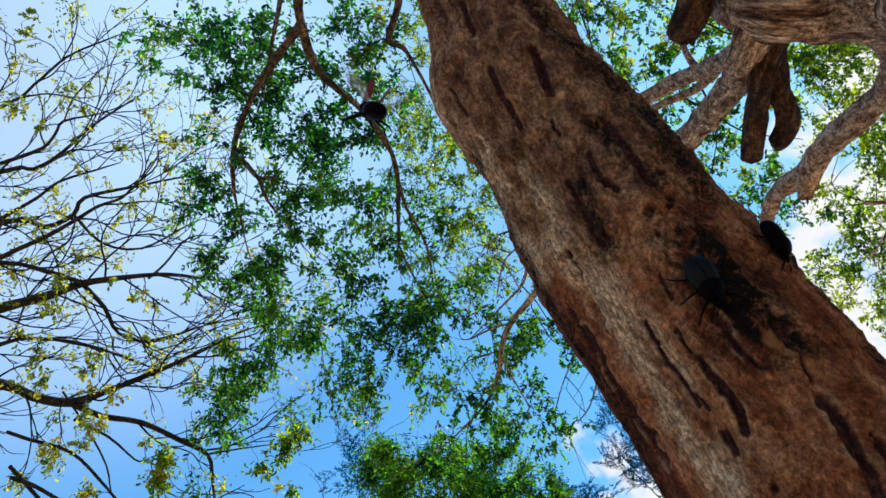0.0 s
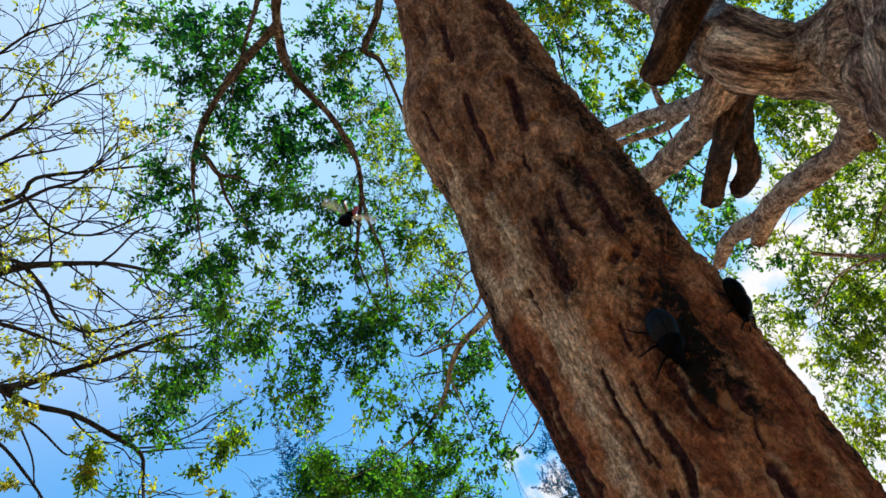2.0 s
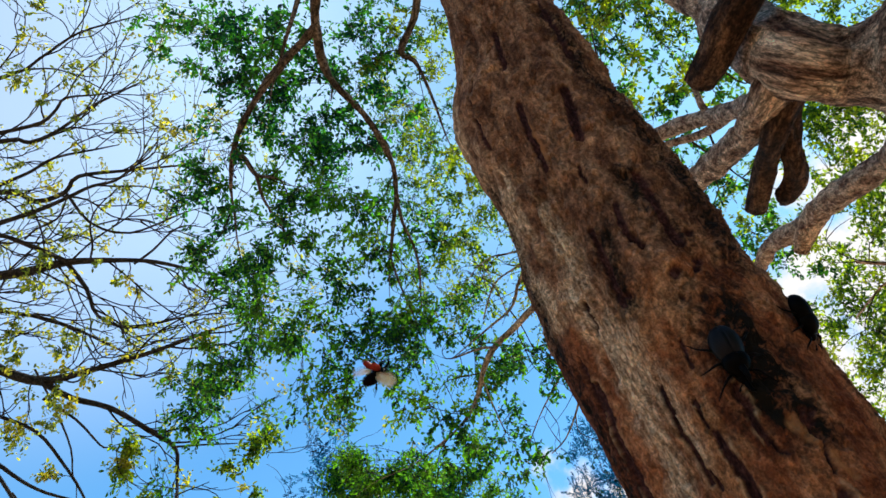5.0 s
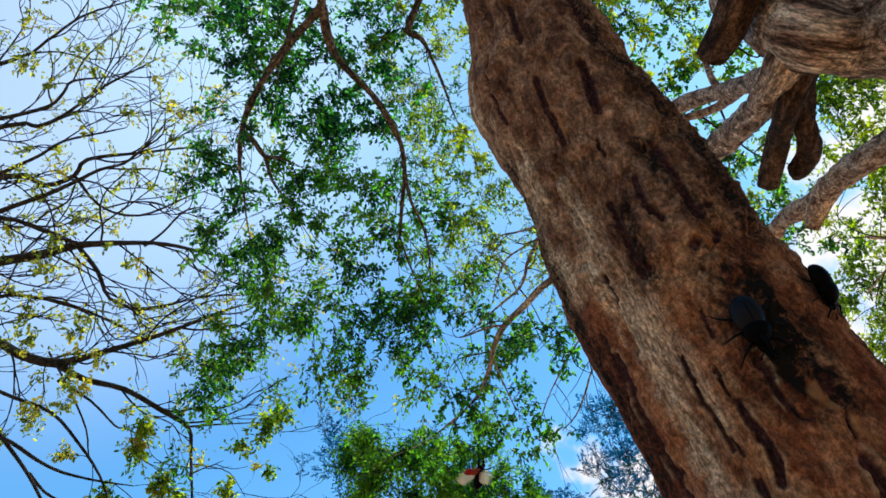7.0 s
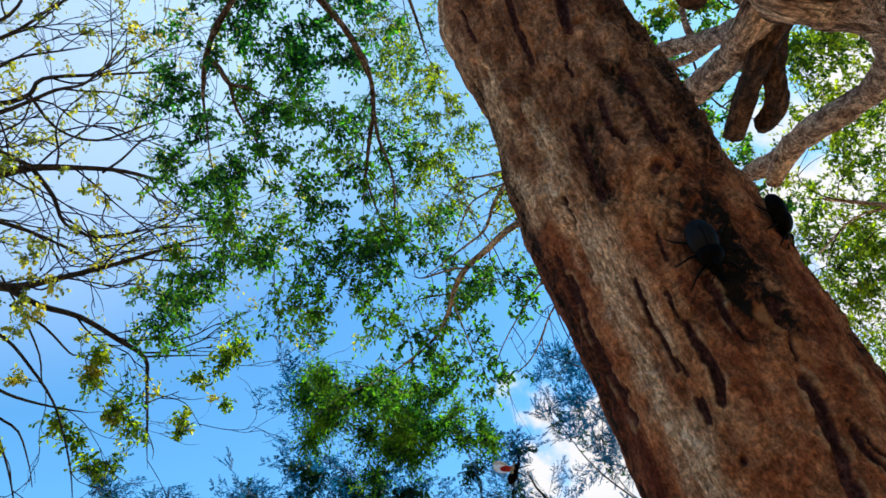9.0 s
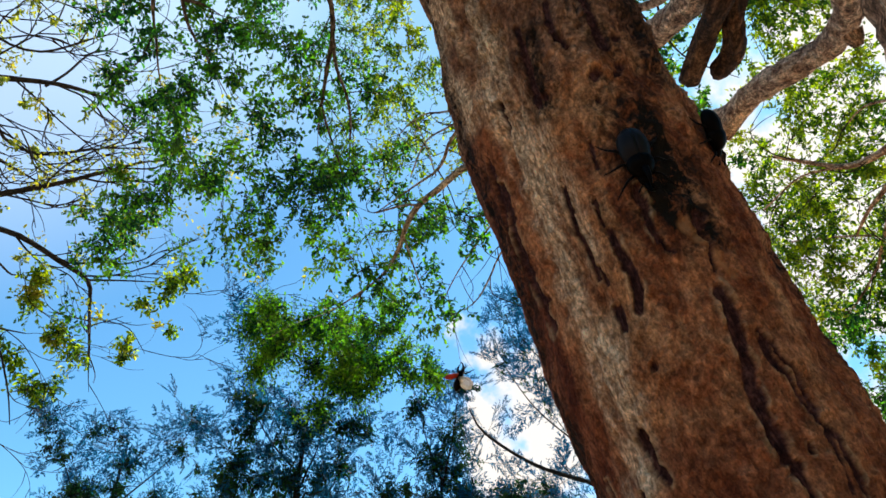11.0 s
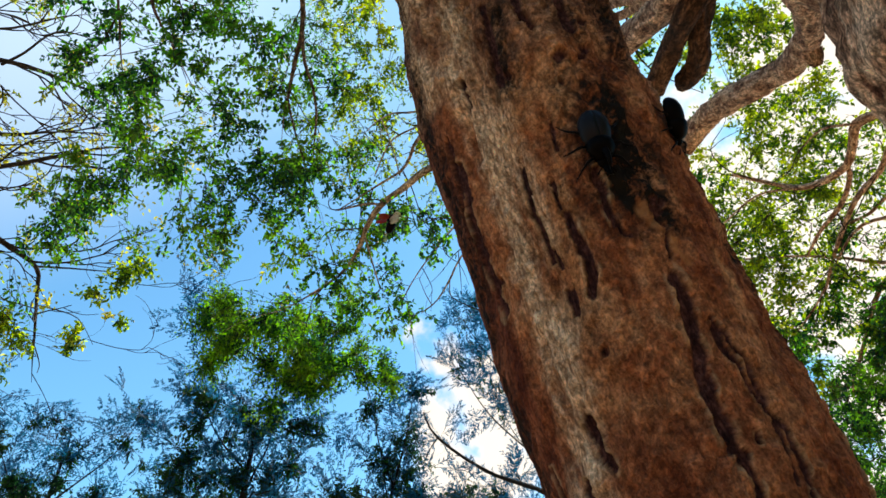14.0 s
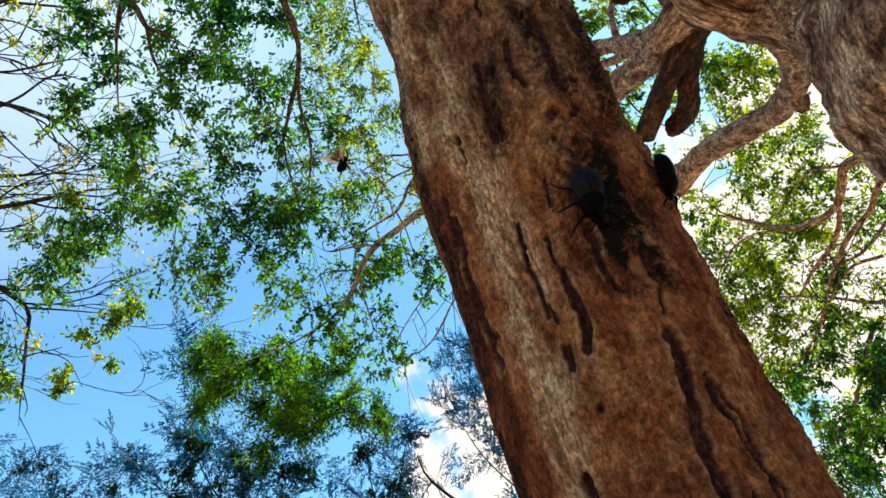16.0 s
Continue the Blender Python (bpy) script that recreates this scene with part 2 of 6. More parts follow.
def wing_material():
    m, n, l, p = material("wing_membrane")
    co = n.new("ShaderNodeTexCoord").outputs["Object"]
    t = noise_tex(n, l, co, 260, 4, 0.6, (1, 5, 1))
    col = ramp(n, l, t, (0.35, (0.42, 0.27, 0.16)), (0.65, (0.74, 0.58, 0.42)))
    l.new(col, p.inputs["Base Color"])
    p.inputs["Roughness"].default_value = 0.3
    tr = n.new("ShaderNodeBsdfTranslucent")
    l.new(col, tr.inputs["Color"])
    clear = n.new("ShaderNodeBsdfTransparent")
    a, b = n.new("ShaderNodeMixShader"), n.new("ShaderNodeMixShader")
    a.inputs[0].default_value, b.inputs[0].default_value = 0.7, 0.40
    l.new(p.outputs[0], a.inputs[1])
    l.new(tr.outputs[0], a.inputs[2])
    l.new(a.outputs[0], b.inputs[1])
    l.new(clear.outputs[0], b.inputs[2])
    l.new(b.outputs[0], n["Material Output"].inputs["Surface"])
    return m


def open_shell_material():
    """A raised wing case: dark brown, glowing red where the light comes through it."""
    m, n, l, p = material("wing_case_chitin")
    co = n.new("ShaderNodeTexCoord").outputs["Object"]
    t = noise_tex(n, l, co, 300, 4, 0.6)
    l.new(ramp(n, l, t, (0.3, (0.10, 0.014, 0.009)), (0.7, (0.22, 0.034, 0.017))), p.inputs["Base Color"])
    p.inputs["Roughness"].default_value = 0.3
    tr = n.new("ShaderNodeBsdfTranslucent")
    tr.inputs["Color"].default_value = (0.66, 0.075, 0.035, 1)
    a = n.new("ShaderNodeMixShader")
    a.inputs[0].default_value = 0.55
    l.new(p.outputs[0], a.inputs[1])
    l.new(tr.outputs[0], a.inputs[2])
    l.new(a.outputs[0], n["Material Output"].inputs["Surface"])
    return m


def ground_material():
    m, n, l, p = material("forest_floor")
    co = n.new("ShaderNodeTexCoord").outputs["Object"]
    big = noise_tex(n, l, co, 0.25, 6, 0.6)
    fine = noise_tex(n, l, co, 9, 8, 0.7)
    col = ramp(n, l, big, (0.35, (0.42, 0.26, 0.13)), (0.58, (0.46, 0.31, 0.16)), (0.75, (0.22, 0.22, 0.08)))
    col = blend(n, l, 0.7, col, ramp(n, l, fine, (0.3, (0.5, 0.5, 0.5)), (0.7, (1.2, 1.2, 1.2))), "MULTIPLY")
    l.new(col, p.inputs["Base Color"])
    p.inputs["Roughness"].default_value = 0.95
    bump(n, l, fine, 0.6, 0.03, p)
    return m


BARK = chewed_bark()
PALE_BARK = limb_bark("pale_limb_bark", (0.17, 0.125, 0.105), (0.40, 0.32, 0.265), (0.62, 0.54, 0.46), 8)
SECOND_BARK = limb_bark("crooked_limb_bark", (0.115, 0.052, 0.038), (0.43, 0.270, 0.205), (0.80, 0.62, 0.51), 17)
STUB_BARK = limb_bark("stub_bark", (0.030, 0.012, 0.008), (0.085, 0.040, 0.024), (0.20, 0.11, 0.07), 12)
BRANCH_BARK = limb_bark("branch_bark", (0.050, 0.034, 0.027), (0.135, 0.098, 0.080), (0.27, 0.21, 0.18), 9)
DARK_BARK = limb_bark("dark_branch_bark", (0.012, 0.011, 0.011), (0.035, 0.030, 0.028), (0.07, 0.06, 0.055), 14)
TWIG_BARK = limb_bark("twig_bark", (0.025, 0.018, 0.013), (0.055, 0.040, 0.028), (0.10, 0.08, 0.06), 20)
STEM_BARK = limb_bark("black_stem_bark", (0.005, 0.006, 0.007), (0.011, 0.012, 0.013), (0.024, 0.025, 0.026), 14)
SHOOT_BARK = limb_bark("green_shoot_bark", (0.002, 0.012, 0.014), (0.004, 0.022, 0.026), (0.008, 0.036, 0.042), 14)
LEAF_DARK = leaf_material("leaf_deep_green", (0.002, 0.031, 0.034), (0.036, 0.140, 0.030), (1.8, 2.6, 0.8))
LEAF_MID = leaf_material("leaf_green", (0.002, 0.029, 0.028), (0.050, 0.148, 0.024), (1.9, 2.5, 0.6))
LEAF_LIGHT = leaf_material("leaf_fresh_green", (0.020, 0.070, 0.018), (0.145, 0.215, 0.022), (2.1, 2.3, 0.5))
LEAF_YELLOW = leaf_material("leaf_yellowing", (0.085, 0.125, 0.035), (0.23, 0.255, 0.06), (1.9, 1.9, 0.6), 0.64)
# blue of the sky bleeding between the sprays is put into this colour
LEAF_FEATHER = leaf_material("leaf_feathery", (0.001, 0.032, 0.060), (0.002, 0.080, 0.148), (0.3, 1.8, 2.5), 0.48)
LEAF_TOP = leaf_material("leaf_top_green", (0.006, 0.042, 0.016), (0.060, 0.175, 0.018), (2.0, 2.4, 0.5))
# near-black green: shade inside the crowns is put into this leaf colour
LEAF_INNER_SHADE = leaf_material("leaf_inner_shade_green", (0.001, 0.011, 0.012), (0.008, 0.056, 0.020), (1.3, 2.0, 0.9), 0.36)
SHELL = shell("black_shell", (0.0018, 0.0016, 0.0016), 0.36, 0.022)
SHELL_BLUE = shell("blue_black_shell", (0.0060, 0.0056, 0.0066), 0.40, 0.075)
LEG = shell("leg_chitin", (0.004, 0.003, 0.0028), 0.42, 0.04)
BELLY = shell("red_brown_chitin", (0.0035, 0.0018, 0.0015), 0.42, 0.018)
CASE = open_shell_material()
WING = wing_material()
EARTH = ground_material()


# ---- building helpers ----
def value_noise(p, seed=0):
    """Smooth noise between -1 and 1 at the rows of p."""
    p = np.asarray(p, float)
    i = np.floor(p).astype(np.int64)
    f = p - i
    f = f * f * (3 - 2 * f)
    total = np.zeros(len(p))
    for dx in (0, 1):
        for dy in (0, 1):
            for dz in (0, 1):
                h = (i[:, 0] + dx) * 374761393 + (i[:, 1] + dy) * 668265263 + (i[:, 2] + dz) * 2147483647 + seed * 974634557
                h = (h ^ (h >> 13)) * 1274126177 & 0x7FFFFFFF
                h = (h ^ (h >> 16)) & 0xFFFF
                w = (f[:, 0] if dx else 1 - f[:, 0]) * (f[:, 1] if dy else 1 - f[:, 1]) * (f[:, 2] if dz else 1 - f[:, 2])
                total += w * (h / 32767.5 - 1)
    return total


def fbm(p, octaves, seed=0, gain=0.5):
    p = np.asarray(p, float)
    return sum(value_noise(p * 2 ** k, seed + k) * gain ** k for k in range(octaves))


def mesh_from(name, verts, faces, smooth=True):
    me = bpy.data.meshes.new(name)
    me.from_pydata(np.asarray(verts, float).tolist(), [], faces.tolist() if isinstance(faces, np.ndarray) else faces)
    me.polygons.foreach_set("use_smooth", [smooth] * len(me.polygons))
    me.update()
    return me


def part(name, data, mat, parent, label=""):
    """Links a mesh, or a bmesh, as one object under a thing or a part."""
    if isinstance(data, bmesh.types.BMesh):
        me = bpy.data.meshes.new(name)
        data.to_mesh(me)
        data.free()
        me.polygons.foreach_set("use_smooth", [True] * len(me.polygons))
        data = me
    if not data.materials:
        data.materials.append(mat)
    ob = new(name, data)
    ob.parent = parent
    return tagged(ob, label)


def thing(name, label, category, m=None, group="", kind=""):
    ob = new(name)
    ob.empty_display_size = 0.05
    if m is not None:
        ob.matrix_world = m
    return tagged(ob, label, category, group, kind)


def spline(points, per_metre, least=3):
    """A smooth curve through rows of x, y, z, r."""
    p = np.asarray(points, float)
    if len(p) == 2:
        p = np.array([p[0], (p[0] + p[1]) / 2, p[1]])
    q = np.vstack([2 * p[0] - p[1], p, 2 * p[-1] - p[-2]])
    out = []
    for k in range(1, len(q) - 2):
        n = max(least, int(np.linalg.norm(q[k + 1, :3] - q[k, :3]) * per_metre))
        u = (np.arange(n) / n)[:, None]
        a, b, c, d = q[k - 1], q[k], q[k + 1], q[k + 2]
        out.append(0.5 * (2 * b + (c - a) * u + (2 * a - 5 * b + 4 * c - d) * u ** 2 + (3 * b - a - 3 * c + d) * u ** 3))
    out.append(q[-2][None])
    out = np.vstack(out)
    out[:, 3] = np.maximum(out[:, 3], 1e-4)
    return out


def rings(curve, sides):
    """Points of the rings round a curve, with a steady twist, and their outward ways."""
    c = curve[:, :3]
    t = np.gradient(c, axis=0)
    t /= np.linalg.norm(t, axis=1)[:, None] + 1e-12
    a = np.cross(t[0], (0.31, 0.17, 0.93))
    frames = []
    for k in range(len(c)):
        a = a - t[k] * (a @ t[k])
        a /= np.linalg.norm(a) + 1e-12
        frames.append((a, np.cross(t[k], a)))
    ang = np.linspace(0, 2 * math.pi, sides, endpoint=False)
    ways = np.array([np.cos(ang)[:, None] * u + np.sin(ang)[:, None] * v for u, v in frames])
    return c[:, None] + ways * curve[:, None, 3:4], ways


def tube_faces(n, sides, start=0):
    k, j = np.meshgrid(np.arange(n - 1), np.arange(sides), indexing="ij")
    a, b = k * sides + j, k * sides + (j + 1) % sides
    return np.stack([a, b, b + sides, a + sides], -1).reshape(-1, 4) + start


def limb_mesh(name, points, sides=14, per_metre=40, rough=0.12, seed=0, cut=True):
    """A limb of round section with lumps and furrows; cut closes its end flat and a little sunken."""
    c = spline(points, per_metre)
    v, w = rings(c, sides)
    flat = v.reshape(-1, 3)
    r = np.repeat(c[:, 3], sides)
    lump = fbm(flat / 0.16, 3, seed) * rough + fbm(flat / 0.045, 2, seed + 9) * rough * 0.55
    ang = np.tile(np.linspace(0, 2 * math.pi, sides, endpoint=False), len(c))
    run = np.repeat(np.concatenate([[0], np.cumsum(np.linalg.norm(np.diff(c[:, :3], axis=0), axis=1))]), sides)
    lump += rough * 0.8 * fbm(np.stack([np.cos(ang) * 3.2, np.sin(ang) * 3.2, run * 5], -1), 2, seed + 31)
    flat = flat + w.reshape(-1, 3) * (lump * np.maximum(r, 0.012))[:, None]
    faces = tube_faces(len(c), sides).tolist()
    if cut:
        last = (len(c) - 1) * sides
        verts = np.vstack([flat, flat[last:], flat[last:].mean(0) - (c[-1, :3] - c[-2, :3]) * 0.25])
        top = len(flat)
        faces += [(top + j, top + (j + 1) % sides, top + sides) for j in range(sides)]
    else:
        verts = flat
    me = mesh_from(name, verts, faces)
    turn = np.stack([np.cos(ang) * r, np.sin(ang) * r, run], -1)
    if cut:
        turn = np.vstack([turn, turn[-sides:], turn[-1]])
    me.attributes.new("bark_run", "FLOAT_VECTOR", "POINT").data.foreach_set("vector", turn.astype(np.float32).ravel())
    return me


def many_tubes(name, batches, sides=3):
    """Thin twigs in one mesh; each batch is an array of curves with the same number of points."""
    verts, faces, start = [], [], 0
    ang = np.linspace(0, 2 * math.pi, sides, endpoint=False)
    for c in batches:
        n, m = c.shape[:2]
        t = np.gradient(c[:, :, :3], axis=1)
        t /= np.linalg.norm(t, axis=2, keepdims=True) + 1e-12
        u = np.cross(t, np.array([0.31, 0.17, 0.93]))
        u /= np.linalg.norm(u, axis=2, keepdims=True) + 1e-12
        w = np.cross(t, u)
        ring = u[:, :, None] * np.cos(ang)[:, None] + w[:, :, None] * np.sin(ang)[:, None]
        verts.append((c[:, :, None, :3] + ring * c[:, :, None, 3:4]).reshape(-1, 3))
        one = tube_faces(m, sides)
        faces.append((one[None] + (np.arange(n) * m * sides)[:, None, None]).reshape(-1, 4) + start)
        start += n * m * sides
    return mesh_from(name, np.vstack(verts), np.vstack(faces))


def arcs(a, b, c, r0, r1, m):
    """Curves from a over b to c with m points each, as rows of x, y, z, r."""
    u = np.linspace(0, 1, m)[None, :, None]
    p = a[:, None] * (1 - u) ** 2 + 2 * b[:, None] * u * (1 - u) + c[:, None] * u ** 2
    r = np.broadcast_to(r0 + (r1 - r0) * u, p.shape[:2] + (1,))
    return np.concatenate([p, r], 2)


def units(v):
    return v / (np.linalg.norm(v, axis=-1, keepdims=True) + 1e-12)


def leaf_mesh(name, base, way, up, length, width, fold=0.25, curl=0.18):
    """Many leaves, each of six corners folded along its midrib."""
    base, way, up = (np.asarray(a, float) for a in (base, way, up))
    way = way / (np.linalg.norm(way, axis=1)[:, None] + 1e-12)
    side = np.cross(way, up)
    side /= np.linalg.norm(side, axis=1)[:, None] + 1e-12
    up = np.cross(side, way)
    length, width = np.asarray(length)[:, None], np.asarray(width)[:, None]
    rows = []
    for along, across, rise in ((0, 0, 0), (0.30, 0.44, 1), (0.74, 0.44, 1), (1, 0, 0), (0.74, -0.44, 1), (0.30, -0.44, 1)):
        lift = width * fold * rise - length * curl * along ** 2
        rows.append(base + way * length * along + side * width * across + up * lift)
    v = np.stack(rows, 1).reshape(-1, 3)
    k = np.arange(len(base))[:, None] * 6
    faces = np.vstack([k + [0, 1, 2, 3], k + [0, 3, 4, 5]])
    return mesh_from(name, v, faces, smooth=False)


def needle_mesh(name, base, way, up, length, width):
    """Many thin scaly shoots, each a bent sliver that tapers to both ends."""
    side = units(np.cross(way, up))
    length, width = length[:, None], width[:, None]
    belly = base + way * length * 0.5 + up * width * 0.35
    v = np.stack([base, belly + side * width * 0.5, base + way * length, belly - side * width * 0.5], 1).reshape(-1, 3)
    return mesh_from(name, v, np.arange(len(base))[:, None] * 4 + np.arange(4), smooth=False)


def unit(v):
    return v / (np.linalg.norm(v) + 1e-12)


class Growth:
    """Twigs and leaves that grow from a tree's limbs into its clumps."""

    def __init__(self, seed):
        self.rng = np.random.default_rng(seed)
        self.anchors, self.twigs, self.leaves, self.needles = [], [], [], []

    def anchor(self, points, skip=0.25):
        c = spline(points, 14)
        self.anchors.append(c[int(len(c) * skip):])

    def stem(self, centre, r, twig):
        """A twig from the nearest limb or older twig to the middle of a clump, which later ones may fork from."""
        rng = self.rng
        a = np.vstack(self.anchors)
        d = np.linalg.norm(a[:, :3] - centre, axis=1) + rng.uniform(0, 0.3, len(a)) * r
        near = a[d.argmin()]
        span = np.linalg.norm(centre - near[:3])
        k1 = near[:3] * 0.66 + centre * 0.34 + rng.normal(0, 0.09, 3) * span + np.array([0, 0, 0.10 * span])
        k2 = near[:3] * 0.33 + centre * 0.67 + rng.normal(0, 0.09, 3) * span + np.array([0, 0, 0.06 * span])
        r0 = min(near[3] * 0.75, twig * (0.9 + 0.35 * span))
        c = spline([(*near[:3], r0), (*k1, r0 * 0.85), (*k2, r0 * 0.7), (*centre, r0 * 0.5)], 10, 3)
        self.twigs.append(c[None])
        self.anchors.append(c[len(c) // 3:])
        return c

    def clump(self, x, y, z, r, leaf, per_m2, droop=0.3, twig=0.006):
        """A clump of leaves of that length, on fine twigs."""
        rng = self.rng
        centre = np.array([x, y, z])
        stem = self.stem(centre, r, twig)
        each = 8
        n = max(3, int(per_m2 * r * r) // each)
        root = stem[(len(stem) * rng.uniform(0.45, 1.0, n)).astype(int) - 1, :3]
        goal = centre + units(rng.normal(0, 1, (n, 3))) * (r * rng.uniform(0.1, 1.35, (n, 1)) ** 0.75)
        goal[:, 2] -= droop * r * rng.uniform(0, 1, n)
        mid = (root + goal) / 2 + rng.normal(0, 0.16, (n, 3)) * r
        self.twigs.append(arcs(root, mid, goal, twig * 0.45, twig * 0.15, 5))
        u = (0.25 + 0.75 * (np.arange(each) + rng.uniform(0, 0.6, (n, each))) / each)[..., None]
        u = np.clip(u, 0, 1)
        base = root[:, None] * (1 - u) ** 2 + 2 * mid[:, None] * u * (1 - u) + goal[:, None] * u ** 2
        w = units(2 * (mid - root)[:, None] * (1 - u) + 2 * (goal - mid)[:, None] * u)
        out = units(np.cross(w, rng.normal(0, 1, w.shape)))
        way = units(w * rng.uniform(0.2, 0.9, u.shape) + out + np.array([0, 0, -droop]))
        up = units(rng.normal(0, 0.8, w.shape) + np.array([0, 0, 1.0]))
        self.leaves.append((base.reshape(-1, 3), way.reshape(-1, 3), up.reshape(-1, 3), leaf * rng.uniform(0.65, 1.2, n * each)))

    def spray(self, x, y, z, r, leaf, per_m2, droop=0.2, twig=0.006):
        """Flat feathery sprays: side shoots in two rows along each, and short shoots along those."""
        rng = self.rng
        centre = np.array([x, y, z])
        stem = self.stem(centre, r, twig * 1.3)
        n = max(3, int(per_m2 * r * r))
        root = stem[(len(stem) * rng.uniform(0.5, 1.0, n)).astype(int) - 1, :3] * 0.3 + (centre + rng.normal(0, 0.5, (n, 3)) * r) * 0.7
        way = units(root - centre + rng.normal(0, 0.6, (n, 3)) * r + np.array([0, 0, 0.45 * r]))
        flat = units(np.cross(way, rng.normal(0, 1, (n, 3))))
        size = leaf * rng.uniform(2.8, 5.6, (n, 1))
        tip = root + way * size + np.array([0, 0, -1]) * droop * size
        mid = (root + tip) / 2 + np.array([0, 0, 1]) * droop * size * 0.4
        self.twigs.append(arcs(root, mid, tip, twig * 0.34, twig * 0.14, 4))
        for s in (-1, 1):
            u = np.clip(np.linspace(0.12, 0.95, 5)[None, :, None] + 0.04 * s + rng.normal(0, 0.03, (n, 5, 1)), 0.05, 1)
            base = root[:, None] * (1 - u) ** 2 + 2 * mid[:, None] * u * (1 - u) + tip[:, None] * u ** 2
            w = units(2 * (mid - root)[:, None] * (1 - u) + 2 * (tip - mid)[:, None] * u)
            face = units(np.cross(w, np.broadcast_to(flat[:, None], w.shape)))
            shoot = units(w * 0.85 + flat[:, None] * s * 0.75 + rng.normal(0, 0.16, w.shape))
            long = size[:, None] * 0.46 * (1.08 - 0.72 * u) * rng.uniform(0.6, 1.2, u.shape)
            self.needles.append((base.reshape(-1, 3), shoot.reshape(-1, 3), face.reshape(-1, 3), long.ravel(), np.full(long.size, leaf * 0.13)))
            across = units(np.cross(face, shoot))
            for v in (0.28, 0.52, 0.76, 0.97):
                for k in (-1, 1):
                    at = base + shoot * long * (v + 0.05 * k)
                    side = units(shoot * 0.8 + across * k * 0.75 + rng.normal(0, 0.2, w.shape))
                    short = np.clip(long * 0.42 * (1.1 - 0.6 * v), 0.045, 0.12) * rng.uniform(0.6, 1.25, u.shape)
                    self.needles.append((at.reshape(-1, 3), side.reshape(-1, 3), face.reshape(-1, 3), short.ravel(), np.full(short.size, leaf * 0.155)))

    def finish(self, tree, leaf_mat, twig_mat, ratio=0.42, leaf_name="foliage", leaf_label=""):
        if self.leaves:
            base, way, up, size = (np.concatenate(k) for k in zip(*self.leaves))
            tagged(part(leaf_name, leaf_mesh(leaf_name, base, way, up, size, size * ratio), leaf_mat, tree, leaf_label), kind="stuff")
        if self.needles:
            base, way, up, size, width = (np.concatenate(k) for k in zip(*self.needles))
            tagged(part("sprays", needle_mesh("sprays", base, way, up, size, width), leaf_mat, tree, leaf_label), kind="stuff")
        if self.twigs:
            tagged(part("twig_growth", many_tubes("twig_growth", self.twigs, 3), twig_mat, tree), kind="stuff")
        self.leaves, self.twigs, self.needles = [], [], []


def limb(tree, growth, mat, points, name="limb", sides=14, per_metre=40, rough=0.12, label="", cut=True, skip=0.25):
    if growth:
        growth.anchor(points, skip)
    seed = int(abs(points[0][0] * 91 + points[-1][2] * 37)) % 500
    return part(name, limb_mesh(name, points, sides, per_metre, rough, seed, cut), mat, tree, label)


# ---- ground ----
def ground():
    n = 48
    ring = [0.0] + [0.6 * 1.19 ** k for k in range(52)]
    verts, faces = [(0, 0, 0)], []
    for k, r in enumerate(ring[1:]):
        for j in range(n):
            a = 2 * math.pi * j / n
            x, y = r * math.cos(a), r * math.sin(a)
            verts.append((x, y, 0.03 * noise.noise((x * 0.4, y * 0.4, 0)) if r < 60 else 0))
    faces += [(0, 1 + j, 1 + (j + 1) % n) for j in range(n)]
    for k in range(len(ring) - 2):
        b = 1 + k * n
        faces += [(b + j, b + n + j, b + n + (j + 1) % n, b + (j + 1) % n) for j in range(n)]
    ob = new("ground", mesh_from("ground", verts, faces))
    ob.data.materials.append(EARTH)
    tagged(ob, "dry pale sandy soil with thin patches of grass", "ground", kind="structure")


ground()


# ---- the leaning trunk ----
def trunk_axis(z):
    z = np.asarray(z, float)
    c = np.clip(z, 1.35, 2.75)
    u, d = c - 1.95, z - c
    d = np.where(d < 0, d * 0.75, d)
    x = 0.116 - 0.295 * u + 0.0982 * u * u + (-0.295 + 0.1964 * u) * d
    y = 0.5073 - 0.2254 * u - 0.0273 * u * u + (-0.2254 - 0.0546 * u) * d
    return np.stack([x, y, z], -1)


def trunk_radius(z):
    u = np.clip(np.asarray(z, float), 1.75, 2.6) - 1.95
    r = 0.1124 - 0.0065 * u - 0.0653 * u * u
    return r - 0.008 * np.clip(np.asarray(z) - 2.6, 0, 2) + 0.035 * np.clip(1.5 - np.asarray(z), 0, 2) ** 1.5


def trunk_frame(z):
    t = trunk_axis(z + 1e-3) - trunk_axis(z - 1e-3)
    t = t / np.linalg.norm(t, axis=-1, keepdims=True)
    a = np.array([1.0, 0, 0]) - t * t[..., :1]
    a /= np.linalg.norm(a, axis=-1, keepdims=True)
    return t, a, np.cross(t, a)


# grooves that beetles have chewed: half their width, then height and angle round the trunk
GROOVES = [
    (0.0046, (1.904, -21), (1.888, -21), (1.864, -20), (1.851, -21), (1.839, -25)),
    (0.0035, (1.957, -33), (1.926, -35), (1.897, -35), (1.878, -36)),
    (0.0032, (1.851, -34), (1.833, -35)),
    (0.0050, (1.829, 6), (1.807, 5), (1.780, 2), (1.762, -1), (1.740, -2), (1.714, -3)),
    (0.0021, (1.933, -21), (1.911, -22)),
    (0.0031, (1.925, -4), (1.900, -5), (1.881, -5)),
    (0.0030, (1.788, 11), (1.764, 10)),
    (0.0042, (1.763, -45), (1.743, -45), (1.728, -43)),
    (0.0058, (1.992, -63), (1.947, -66), (1.901, -68), (1.862, -66)),
]
